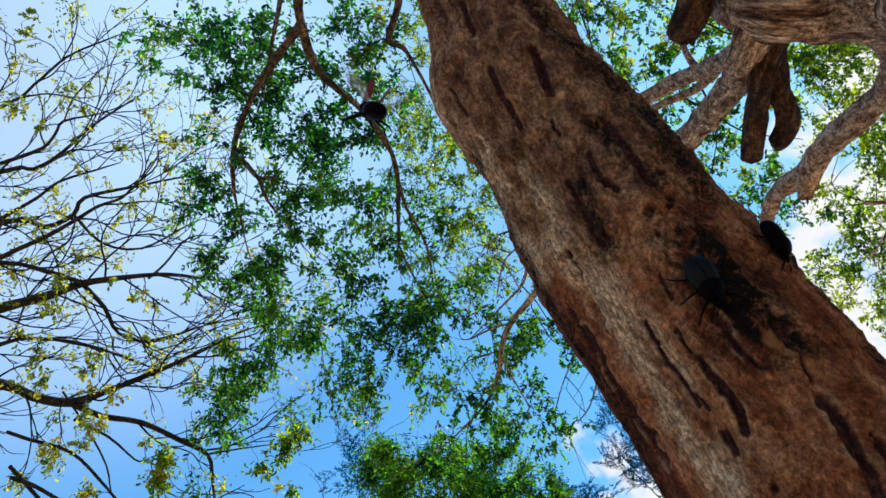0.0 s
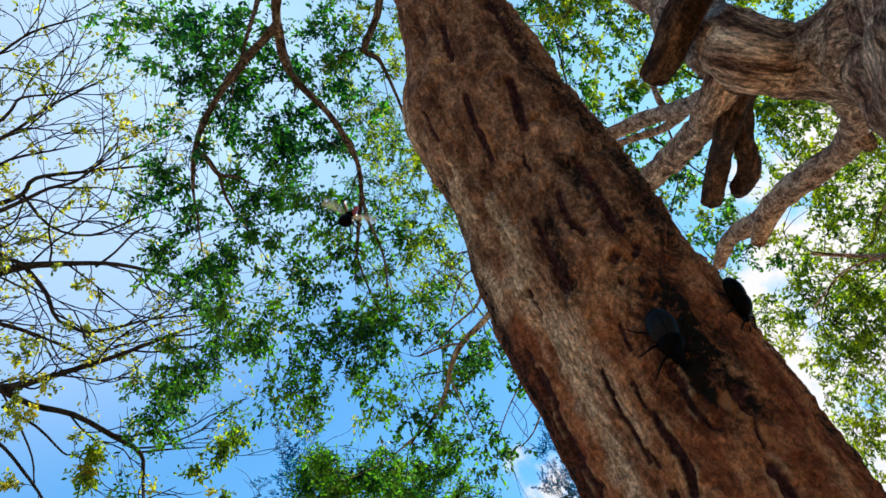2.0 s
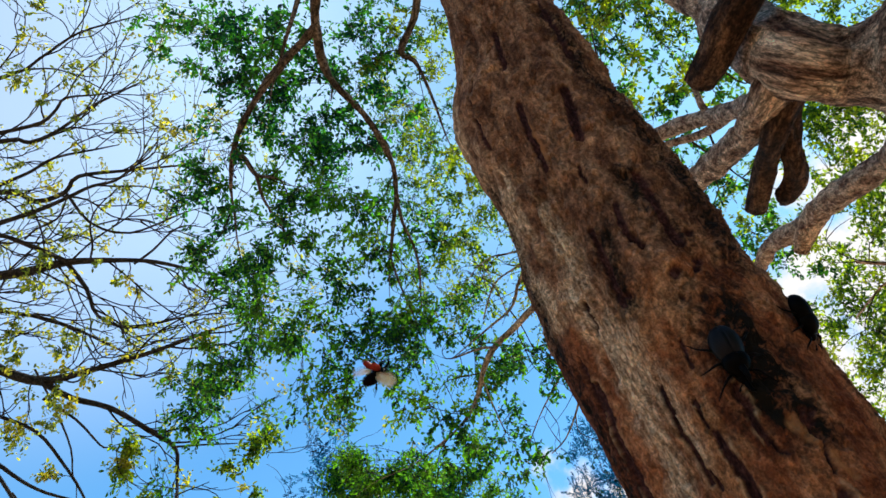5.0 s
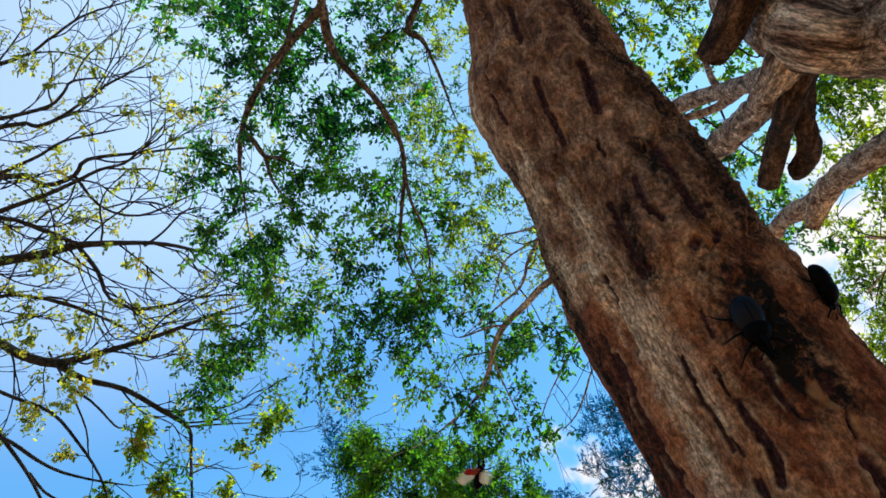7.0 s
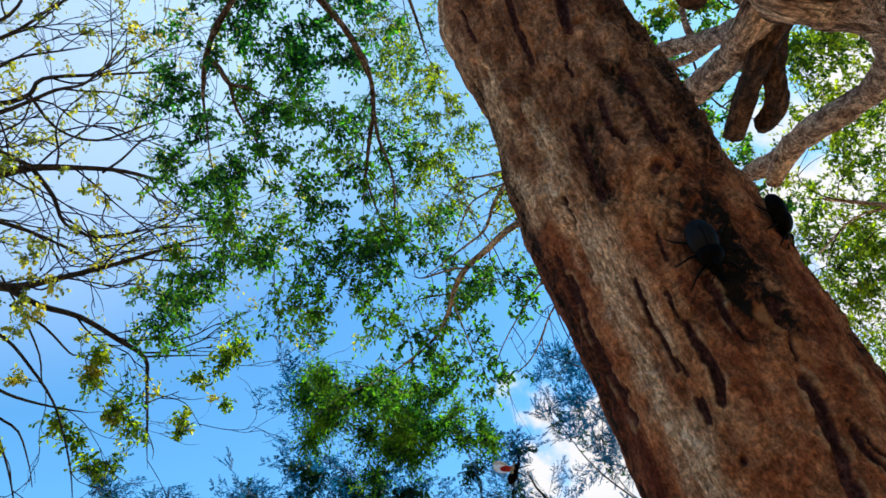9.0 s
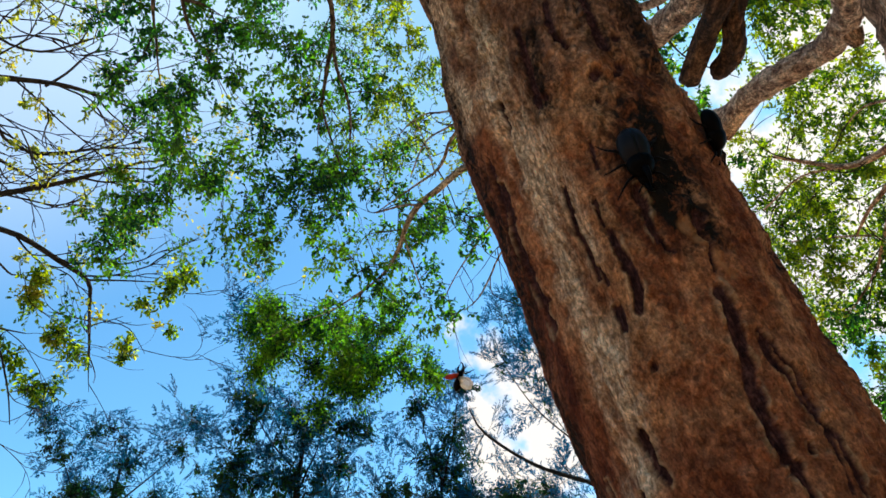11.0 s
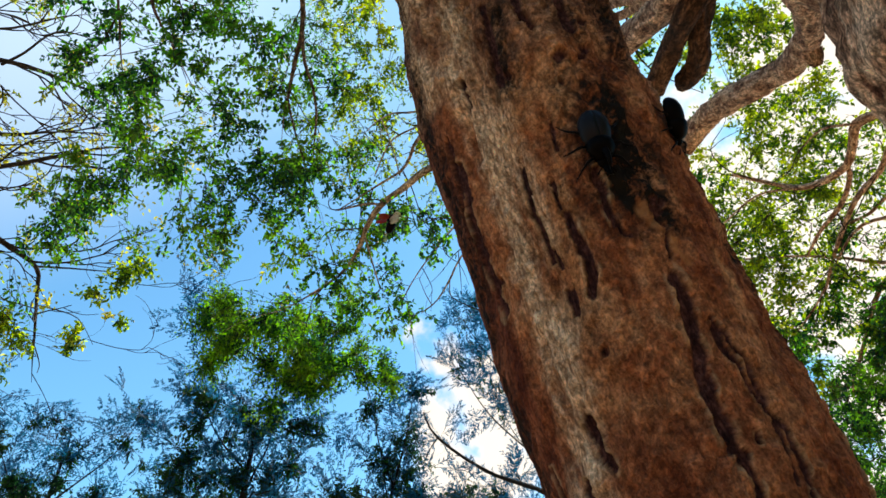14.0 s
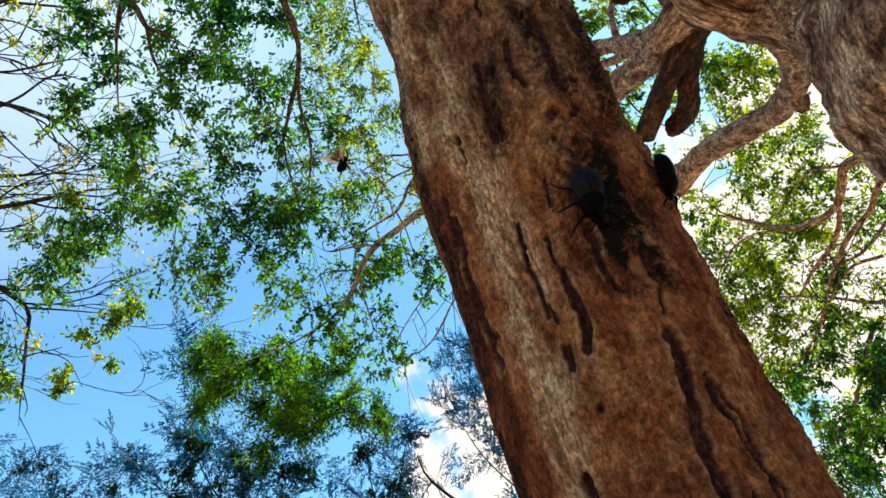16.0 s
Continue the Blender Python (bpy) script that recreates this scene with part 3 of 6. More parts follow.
HIGH_GROOVES = [
    (0.0058, (2.154, 15), (2.118, 14), (2.076, 12), (2.061, 12)),
    (0.0036, (2.128, -4), (2.091, -7), (2.073, -4)),
    (0.0065, (2.298, 6), (2.224, -1)),
    (0.0052, (2.311, -24), (2.263, -27), (2.214, -27)),
    (0.0050, (2.449, -18), (2.376, -21)),
    (0.0042, (2.398, -51), (2.378, -55), (2.343, -57.6), (2.299, -58.2)),
    (0.0045, (2.118, -22), (2.074, -24), (2.035, -27)),
    (0.0070, (2.502, 30), (2.358, 24)),
    (0.0042, (2.022, -65), (1.979, -68), (1.942, -75)),
]
FINE_GROOVES = [
    (0.0018, (1.794, 11), (1.778, 14), (1.760, 16), (1.732, 15)),
    (0.0016, (1.885, 10), (1.865, 11), (1.843, 8)),
    (0.0026, (1.884, -33), (1.870, -33)), (0.0026, (1.850, -32), (1.832, -33)),
    (0.0040, (1.890, 12), (1.880, 12)),
    (0.0020, (1.885, -5), (1.866, -2)),
    (0.0024, (1.720, 15), (1.685, 12)),
    (0.0018, (1.98, -12), (1.955, -14)), (0.0020, (2.06, -45), (2.03, -47)), (0.0022, (2.19, -10), (2.165, -11)),
]
LOW_GROOVES = [
    (0.0024, (1.706, -1.6), (1.690, -1.3), (1.678, -2.7)), (0.0036, (1.708, -1), (1.704, -1.5)),
    (0.0022, (1.782, 10.6), (1.762, 12.2), (1.731, 13.6), (1.716, 17.5), (1.688, 17.0), (1.664, 12.4), (1.645, 8.5)),
    (0.0028, (1.726, 46), (1.702, 53), (1.671, 51), (1.64, 50)), (0.0026, (1.745, -71.5), (1.727, -70.6), (1.709, -70.5), (1.690, -68)),
    (0.0046, (1.725, -55), (1.716, -54), (1.704, -54.6)), (0.0020, (1.716, 6), (1.713, 6)),
]
PITS = [(0.0034, 1.799, -28), (0.0038, 1.706, -2), (0.0030, 1.884, -63), (0.0046, 1.887, 14), (0.0050, 2.035, 2), (0.0030, 2.012, -1),
        (0.0040, 2.032, 12), (0.0050, 2.071, 20), (0.0050, 2.039, 15), (0.0040, 2.041, -22)]
PALE_STRIPS = [(0.022, (2.42, -88), (2.22, -80), (2.08, -66)), (0.021, (2.310, -75), (2.216, -57), (2.140, -49), (2.035, -40), (1.966, -40), (1.904, -40)), (0.016, (1.904, -43), (1.868, -43), (1.824, -45), (1.74, -54), (1.66, -58))]
# mouldy patches, a dark left margin, and the right flank's shade painted in
MOULD_SHADE = [(0.030, (2.30, 40), (2.187, 43), (2.113, 44), (2.04, 38)), (0.030, (1.990, 8), (1.945, 10), (1.91, 3)), (0.024, (1.94, 18), (1.89, 8)), (0.014, (2.0, 62), (1.75, 60)), (0.016, (1.9, -88), (1.7, -86)), (0.012, (2.10, -18), (2.03, -24)),
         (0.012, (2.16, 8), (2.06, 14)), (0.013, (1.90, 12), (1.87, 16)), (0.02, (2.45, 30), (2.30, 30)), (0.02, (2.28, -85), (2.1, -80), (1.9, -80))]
STAIN = [(0.0165, (1.962, 11), (1.925, 12)), (0.014, (1.935, 8), (1.912, 3)), (0.006, (1.91, 3), (1.885, 2)), (0.010, (1.985, 12), (1.965, 14)), (0.007, (1.895, 12), (1.878, 15))]
RAW = [(0.0022, (1.869, 9), (1.835, 13)), (0.004, (1.885, 6), (1.865, 9)), (0.005, (2.30, -26), (2.225, -24))]


def strip_weight(z, arc, strips, radius, soft):
    """How deep each point lies within strips drawn on the trunk: 1 inside, 0 outside."""
    total = np.zeros_like(z)
    for half, *line in strips:
        best = np.full_like(z, 9.0)
        for (z0, a0), (z1, a1) in zip(line[:-1], line[1:]):
            p0, p1 = np.array([z0, math.radians(a0) * radius]), np.array([z1, math.radians(a1) * radius])
            d = p1 - p0
            u = np.clip(((z - p0[0]) * d[0] + (arc - p0[1]) * d[1]) / (d @ d + 1e-12), 0, 1)
            best = np.minimum(best, np.hypot(z - p0[0] - u * d[0], arc - p0[1] - u * d[1]))
        total = np.maximum(total, np.clip((1 - best / half) / soft + 0.5, 0, 1))
    return total


def leaning_tree():
    tree = thing("leaning_tree", "leaning tree with chewed orange-brown bark and dark grooves", "tree", pose(0.84, 0.82, 0))
    zs = np.concatenate([np.arange(0, 1.5, 0.03), np.arange(1.5, 2.72, 0.0015), np.arange(2.72, 4.5, 0.02)])
    deg = np.concatenate([np.arange(-130, -104, 1.3), np.arange(-104, 82, 0.72), np.arange(82, 100, 1.5), np.arange(100, 230, 8.0)])
    z, th = (a.ravel() for a in np.meshgrid(zs, deg, indexing="ij"))
    rad = trunk_radius(z)
    arc = np.radians(th) * 0.11
    _, ea, eb = trunk_frame(zs)
    n = len(deg)
    ea, eb, ax = (np.repeat(a, n, axis=0) for a in (ea, eb, trunk_axis(zs)))
    sn, cs = np.sin(np.radians(th))[:, None], np.cos(np.radians(th))[:, None]
    out = ea * sn - eb * cs
    grid = np.stack([np.sin(np.radians(th)) * 0.11, np.cos(np.radians(th)) * 0.11, z], -1)
    # swellings of the trunk and the hollow along its weathered strip
    bulge = np.interp(z, [1.5, 1.8, 1.92, 1.97, 2.05, 2.14, 2.2, 2.25, 2.33, 2.385, 2.43, 2.47, 2.51, 2.6, 2.8],
                      [0, 0.001, -0.003, 0, 0.005, 0, -0.007, -0.006, 0.009, 0.016, 0.005, -0.007, -0.012, -0.017, 0])
    swell = bulge * np.exp(-((th + 95) / 45) ** 2)
    swell += -0.012 * np.exp(-((th + 36) / 16) ** 2) * np.clip((2.35 - z) / 0.2, 0, 1) * np.clip((z - 1.7) / 0.15, 0, 1)
    swell += 0.006 * np.exp(-((th - 12) / 22) ** 2)
    swell += 0.004 * fbm(grid / 0.09, 3, 5)
    swell += 0.0026 * np.clip((z - 1.98) / 0.15, 0, 1) * fbm(grid * np.array([48, 48, 26]), 3, 83)
    ridged = fbm(grid * np.array([60, 60, 14]), 3, 21)
    crust = fbm(grid * np.array([170, 170, 80]), 3, 40, 0.6)
    # flaking skins: plates that stand proud of the bark beneath, larger and rougher higher up
    plate = fbm(grid * np.array([62, 62, 40]), 4, 131, 0.55)
    skins = np.clip((plate - 0.05) / 0.12, 0, 1) + 0.8 * np.clip((plate - 0.42) / 0.10, 0, 1)
    upper = np.clip((z - 1.97) / 0.16, 0, 1)
    fissure = np.exp(-(fbm(grid * np.array([52, 52, 15]), 3, 171) / 0.10) ** 2)
    stringy = fbm(grid * np.array([330, 330, 30]), 2, 191, 0.6)
    flank = 1 - 0.65 * np.clip((-52 - th) / 18, 0, 1)
    wob = fbm(grid * 110, 2, 77) * 0.0019
    wob2 = fbm(grid * 45, 2, 99) * 0.006
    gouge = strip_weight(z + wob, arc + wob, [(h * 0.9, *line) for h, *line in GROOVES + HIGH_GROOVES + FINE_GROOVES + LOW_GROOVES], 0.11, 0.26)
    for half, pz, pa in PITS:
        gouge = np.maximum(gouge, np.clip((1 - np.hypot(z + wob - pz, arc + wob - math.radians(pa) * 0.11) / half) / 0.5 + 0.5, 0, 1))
    pale = strip_weight(z + wob2, arc + wob2, PALE_STRIPS, 0.11, 0.9) * np.clip(0.72 + 1.1 * ridged, 0, 1)
    mould_shade = strip_weight(z + wob2, arc + wob2, MOULD_SHADE, 0.11, 1.4)
    mould_shade = np.maximum(mould_shade, 1.7 * strip_weight(z + wob2 * 0.6, arc + wob2 * 0.6, STAIN, 0.11, 1.1))
    raw = strip_weight(z + wob, arc + wob, RAW, 0.11, 0.8) * 0.8
    rim = strip_weight(z + wob, arc + wob, [(h * 1.38 + 0.0006, *line) for h, *line in GROOVES + LOW_GROOVES], 0.11, 0.4)
    rim = np.clip(rim - 1.5 * gouge, 0, 1) * np.clip(0.35 + 1.2 * crust, 0, 1)
    soft = 1 - 0.75 * gouge
    high = swell + (0.0020 * ridged * (1 + pale) + 0.0017 * crust * (1 - 0.45 * upper) + (0.0010 + 0.0009 * upper) * skins - (0.0010 + 0.0026 * upper) * fissure) * soft * flank
    high += -0.0036 * gouge + 0.0011 * rim + 0.0010 * pale + 0.0011 * pale * stringy + 0.0015 * mould_shade * crust
    v = ax + out * (rad + high)[:, None] - np.array([0.84, 0.82, 0])
    me = mesh_from("trunk", v, tube_faces(len(zs), n))
    me.attributes.new("bark_run", "FLOAT_VECTOR", "POINT").data.foreach_set("vector", grid.astype(np.float32).ravel())
    patch = 1.2 * fbm(grid * 14, 2, 61)
    worn = np.clip((z - 2.00) / 0.14 + np.clip((th - 40) / 30, 0, 0.8) + patch, 0, 1) * (1 - 0.5 * np.clip(pale, 0, 1))
    # bark grows darker towards the bottom and beyond 60 degrees left
    dark_zone = np.clip(0.62 * np.clip((1.89 - z) / 0.14, 0, 1) + np.clip((-60 - th) / 10, 0, 1.0) + 0.55 * patch, 0, 1)
    for key, val in (("worn", worn), ("dark_zone", dark_zone), ("gouge", gouge), ("pale", np.clip(pale, 0, 1)), ("mould_shade", mould_shade), ("raw", raw), ("rim", 0.55 * rim)):
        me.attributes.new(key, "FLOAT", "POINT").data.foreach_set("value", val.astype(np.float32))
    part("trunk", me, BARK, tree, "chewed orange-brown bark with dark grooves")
    return tree


leaning = leaning_tree()


def shifted(points, base):
    return [(x - base[0], y - base[1], z - base[2], r) for x, y, z, r in points]


class Tree:
    """A tree at its foot, with limbs, twigs and leaves given in the place's metres."""

    def __init__(self, ob, foot, seed, mat, twig_mat):
        self.ob, self.foot, self.mat, self.twig_mat = ob, foot, mat, twig_mat
        self.growth = Growth(seed)

    def limb(self, points, mat=None, **more):
        return limb(self.ob, self.growth, mat or self.mat, shifted(points, self.foot), **more)

    def clumps(self, rows, leaf, per_m2, mat, ratio=0.42, fronds=False, leaf_label="", loose=0, wide=1.3, small=0.75, **more):
        grow = self.growth.spray if fronds else self.growth.clump
        rng = self.growth.rng
        extra = [(x + rng.normal(0, r * wide), y + rng.normal(0, r * wide), z + rng.normal(0, r * wide), r * small) for x, y, z, r in rows for _ in range(loose)]
        for x, y, z, r in list(rows) + extra:
            grow(x - self.foot[0], y - self.foot[1], z - self.foot[2], r, leaf, per_m2, **more)
        self.growth.finish(self.ob, mat, self.twig_mat, ratio, leaf_label=leaf_label)


def hanging_twigs(tree, step, reach, thick):
    """Thin crooked dark twigs that fork once and hang from the outer part of each branch."""
    g = tree.growth
    rng = np.random.default_rng(17)
    for a in list(g.anchors):
        for k in range(step, len(a), step):
            if a[k, 3] > 0.035:
                continue
            way = unit(a[k, :3] - a[k - 1, :3])
            side = unit(np.cross(way, rng.normal(0, 1, 3)))
            w = unit(way * 0.8 + side * rng.uniform(0.3, 0.9) + np.array([0, 0, -0.25]))
            long, r = rng.uniform(*reach), min(thick, a[k, 3] * 0.8)
            p = [a[k, :3]]
            for j in range(4):
                w = unit(w + rng.normal(0, 0.5, 3) + np.array([0, 0, -0.10]))
                p.append(p[-1] + w * long / 4)
            c = spline([(*q, r * (1 - 0.19 * j)) for j, q in enumerate(p)], 10, 3)
            g.twigs.append(c[None])
            g.anchors.append(c[len(c) // 2:])
            q, w2 = p[2], unit(w + rng.normal(0, 0.6, 3))
            c = spline([(*q, r * 0.6), (*(q + w2 * long * 0.2), r * 0.5), (*(q + w2 * long * 0.42 - np.array([0, 0, 0.05])), r * 0.3)], 10, 3)
            g.twigs.append(c[None])


# the crown of the leaning tree, hanging before the sky
crown = Tree(leaning, (0.84, 0.82, 0), 11, BRANCH_BARK, TWIG_BARK)
crown.limb([(-0.31, -0.12, 4.42, 0.04644), (-0.578, 0.461, 7.072, 0.05848), (-1.061, 1.1, 6.987, 0.05332), (-1.35, 1.646, 6.876, 0.04472), (-1.462, 1.985, 6.835, 0.03956), (-1.507, 2.386, 6.882, 0.03268), (-1.305, 2.79, 6.83, 0.02838), (-1.183, 3.123, 6.695, 0.02494), (-1.186, 3.405, 6.586, 0.01978), (-1.278, 3.684, 6.401, 0.01462), (-1.351, 3.914, 6.26, 0.01032), (-1.402, 4.075, 6.131, 0.00516), (-1.423, 4.236, 5.963, 0.00172)], sides=10, per_metre=26, rough=0.22, name="limb")
crown.limb([(-1.467, 1.967, 6.849, 0.03956), (-1.714, 2.118, 6.817, 0.03268), (-2.029, 2.331, 6.722, 0.0301), (-2.287, 2.563, 6.619, 0.02666), (-2.416, 2.754, 6.57, 0.02236), (-2.525, 3.009, 6.469, 0.01548), (-2.53, 3.19, 6.313, 0.01032), (-2.533, 3.317, 6.174, 0.00516), (-2.507, 3.443, 5.995, 0.00172)], sides=10, per_metre=26, rough=0.22, name="limb")
crown.limb([(-2.396, 2.751, 6.576, 0.029), (-2.34, 2.85, 6.565, 0.022), (-2.296, 2.977, 6.529, 0.019), (-2.205, 3.07, 6.595, 0.013), (-2.141, 3.135, 6.611, 0.007), (-2.048, 3.2, 6.587, 0.003)], sides=10, per_metre=14, name="branch")
crown.limb([(-2.296, 2.977, 6.529, 0.015), (-2.303, 3.201, 6.469, 0.011), (-2.191, 3.387, 6.325, 0.009), (-2.113, 3.517, 6.194, 0.005), (-2.004, 3.647, 6.023, 0.002)], sides=10, per_metre=14, name="branch")
crown.limb([(-0.31, -0.12, 4.42, 0.068), (-0.183, 1.475, 8.379, 0.077), (-0.658, 2.102, 8.04, 0.047), (-0.835, 2.462, 7.839, 0.036), (-1.013, 2.705, 7.739, 0.031), (-0.902, 2.793, 7.68, 0.022), (-0.835, 3.034, 7.615, 0.016), (-0.778, 3.248, 7.441, 0.012), (-0.738, 3.398, 7.289, 0.007), (-0.668, 3.548, 7.097, 0.002)], sides=10, per_metre=14, name="branch")
crown.limb([(-1.193, 3.441, 6.554, 0.021), (-1.179, 3.632, 6.393, 0.015), (-1.12, 3.794, 6.264, 0.013), (-1.116, 4.013, 6.209, 0.01), (-1.142, 4.2, 6.045, 0.008), (-1.16, 4.331, 5.9, 0.004), (-1.148, 4.462, 5.715, 0.002)], sides=10, per_metre=14, name="branch")
crown.limb([(-1.351, 3.914, 6.26, 0.012), (-1.309, 4.094, 6.112, 0.01), (-1.248, 4.408, 5.985, 0.008), (-1.205, 4.628, 5.866, 0.004), (-1.133, 4.848, 5.707, 0.002)], sides=10, per_metre=14, name="branch")
crown.limb([(-1.543, 1.451, 7.412, 0.035), (-1.549, 1.722, 7.179, 0.024), (-1.711, 1.99, 6.795, 0.015), (-1.805, 2.14, 6.653, 0.01), (-1.871, 2.245, 6.524, 0.006), (-1.907, 2.35, 6.354, 0.002)], sides=10, per_metre=14, name="branch")

crown.limb([(-0.31, -0.12, 4.42, 0.04624), (-0.2, 0.3, 5.4, 0.051), (0.066, 1.706, 7.557, 0.06188), (0.272, 2.42, 6.706, 0.05576), (0.416, 2.87, 6.17, 0.05032), (0.529, 3.178, 5.647, 0.0442), (0.387, 3.442, 5.332, 0.03672), (0.065, 3.584, 5.241, 0.03196), (-0.148, 3.687, 5.196, 0.02788), (-0.315, 3.839, 5.17, 0.02584), (-0.522, 4.079, 5.195, 0.02516), (-0.638, 4.264, 5.13, 0.02108), (-0.722, 4.459, 5.053, 0.01836), (-0.872, 4.656, 4.975, 0.01088), (-1.139, 4.847, 4.903, 0.00816), (-1.375, 4.964, 4.841, 0.00544), (-1.634, 5.051, 4.815, 0.0034), (-1.815, 5.112, 4.767, 0.00204), (-1.967, 5.173, 4.679, 0.00136)], mat=PALE_BARK, sides=8, per_metre=14, name="limb")
crown.limb([(0.498, 3.134, 5.855, 0.01739), (0.066, 3.319, 5.634, 0.01423), (-0.222, 3.615, 5.437, 0.01212), (-0.278, 3.76, 5.42, 0.01107), (-0.345, 3.864, 5.373, 0.01001), (-0.532, 4.042, 5.395, 0.008432), (-0.699, 4.178, 5.389, 0.005797), (-0.875, 4.248, 5.306, 0.004743)], mat=PALE_BARK, sides=8, per_metre=14, name="branch")
crown.limb([(0.477, 3.081, 5.918, 0.01317), (0.067, 3.424, 5.665, 0.01001), (-0.248, 3.549, 5.672, 0.007905), (-0.414, 3.62, 5.742, 0.006851), (-0.544, 3.662, 5.692, 0.005797), (-0.638, 3.78, 5.707, 0.003689)], mat=PALE_BARK, sides=8, per_metre=14, name="branch")
crown.limb([(0.51, 3.187, 5.791, 0.01317), (0.066, 3.404, 5.533, 0.01001), (-0.235, 3.556, 5.508, 0.007905), (-0.414, 3.746, 5.592, 0.006851), (-0.496, 3.888, 5.578, 0.005797), (-0.582, 4.074, 5.513, 0.004743)], mat=PALE_BARK, sides=8, per_metre=14, name="branch")
crown.limb([(-0.514, 4.071, 5.205, 0.01054), (-0.627, 4.068, 5.209, 0.008959), (-0.86, 4.173, 5.239, 0.005797)], mat=PALE_BARK, sides=8, per_metre=14, name="branch")
crown.limb([(-0.656, 4.281, 5.11, 0.009486), (-0.605, 4.509, 4.995, 0.007378), (-0.546, 4.735, 4.88, 0.004743)], mat=PALE_BARK, sides=8, per_metre=14, name="branch")
crown.limb([(0.488, 3.359, 5.431, 0.01476), (0.395, 3.822, 5.035, 0.01212), (0.101, 4.173, 4.772, 0.007905), (0.017, 4.362, 4.703, 0.006851), (-0.081, 4.464, 4.581, 0.005797), (-0.197, 4.524, 4.509, 0.003162)], mat=PALE_BARK, sides=8, per_metre=14, name="branch")
crown.limb([(0.468, 3.385, 5.4, 0.0137), (0.354, 3.743, 5.129, 0.01107), (0.017, 4.052, 4.916, 0.006851), (-0.154, 4.266, 4.817, 0.005797), (-0.261, 4.443, 4.762, 0.004743), (-0.348, 4.541, 4.645, 0.003689)], mat=PALE_BARK, sides=8, per_metre=14, name="branch")
crown.limb([(-0.359, 3.859, 5.302, 0.006851), (-0.402, 3.749, 5.433, 0.005797), (-0.444, 3.667, 5.531, 0.004743), (-0.496, 3.584, 5.629, 0.003162)], mat=PALE_BARK, sides=8, per_metre=14, name="branch")

hanging_twigs(crown, 4, (0.35, 0.8), 0.0065)

CANOPY_DARK = [
    (-2.47, 2.41, 7.33, 0.27), (-2.15, 2.48, 7.69, 0.26), (-2.02, 2.78, 7.24, 0.31), (-1.81, 3.09, 7.29, 0.26),
    (-2.38, 3.01, 7.30, 0.21), (-2.74, 3.03, 6.56, 0.22), (-2.67, 3.27, 6.30, 0.22), (-2.13, 3.43, 7.23, 0.27),
    (-1.71, 3.43, 6.59, 0.30), (-1.44, 3.06, 6.92, 0.23), (-1.33, 3.19, 7.74, 0.22), (-1.29, 2.65, 7.58, 0.23),
    (-1.46, 2.48, 8.14, 0.27), (-2.45, 2.20, 7.80, 0.25), (-2.91, 2.10, 8.02, 0.21), (-1.99, 2.09, 7.57, 0.22),
]
CANOPY_EDGE = [
    (-3.38, 1.96, 8.01, 0.16), (-3.2, 2.11, 7.82, 0.18), (-3.02, 2.03, 8.06, 0.2), (-3.2, 2.3, 7.76, 0.14), (-2.97, 2.43, 7.7, 0.16), (-2.82, 2.25, 7.95, 0.2),
]
CANOPY_FAR = [
    (-1.66, 3.97, 9.40, 0.24), (-1.52, 4.31, 9.24, 0.24), (-1.22, 4.20, 9.36, 0.24), (-1.15, 4.58, 9.15, 0.24), (-1.54, 4.73, 8.98, 0.24), (-1.79, 4.91, 8.81, 0.24),
    (-1.38, 5.00, 8.83, 0.24), (-1.07, 4.89, 8.96, 0.24), (-1.84, 4.48, 9.08, 0.24), (-1.00, 5.26, 8.71, 0.24), (-1.57, 5.25, 8.61, 0.24), (-1.25, 5.43, 8.54, 0.24),
]
CANOPY_MID = [
    (-2.39, 3.73, 6.31, 0.28), (-2.91, 3.91, 6.39, 0.23), (-2.92, 3.52, 6.27, 0.17), (-2.61, 4.19, 6.03, 0.25),
    (-2.84, 4.41, 5.72, 0.28), (-2.79, 3.94, 5.32, 0.18), (-2.39, 4.4, 5.9, 0.26), (-1.96, 4.2, 5.92, 0.27),
    (-1.61, 4.16, 5.62, 0.28), (-1.66, 3.63, 5.7, 0.2), (-1.33, 4.52, 6.1, 0.26), (-2.02, 3.58, 6.28, 0.22),
    (-1.52, 3.91, 6.4, 0.25), (-1.18, 3.99, 6.59, 0.21), (-2.19, 3.39, 6.74, 0.23), (-3.35, 4.76, 5.68, 0.21),
    (-3.3, 4.48, 5.23, 0.19),
]
CANOPY_LIGHT = [
    (-1.11, 3.63, 8.2, 0.27), (-0.84, 3.85, 7.49, 0.23), (-1.16, 4.51, 7.66, 0.24), (-1.01, 5, 7.17, 0.27),
    (-0.63, 4.18, 6.69, 0.24), (-0.62, 3.84, 7.04, 0.16), (-1.11, 2.65, 8.12, 0.22), (-0.87, 3.31, 8.78, 0.25),
    (-0.59, 2.81, 8.4, 0.17), (-0.53, 5.01, 6.83, 0.2), (-0.65, 4.93, 6.37, 0.22),
]
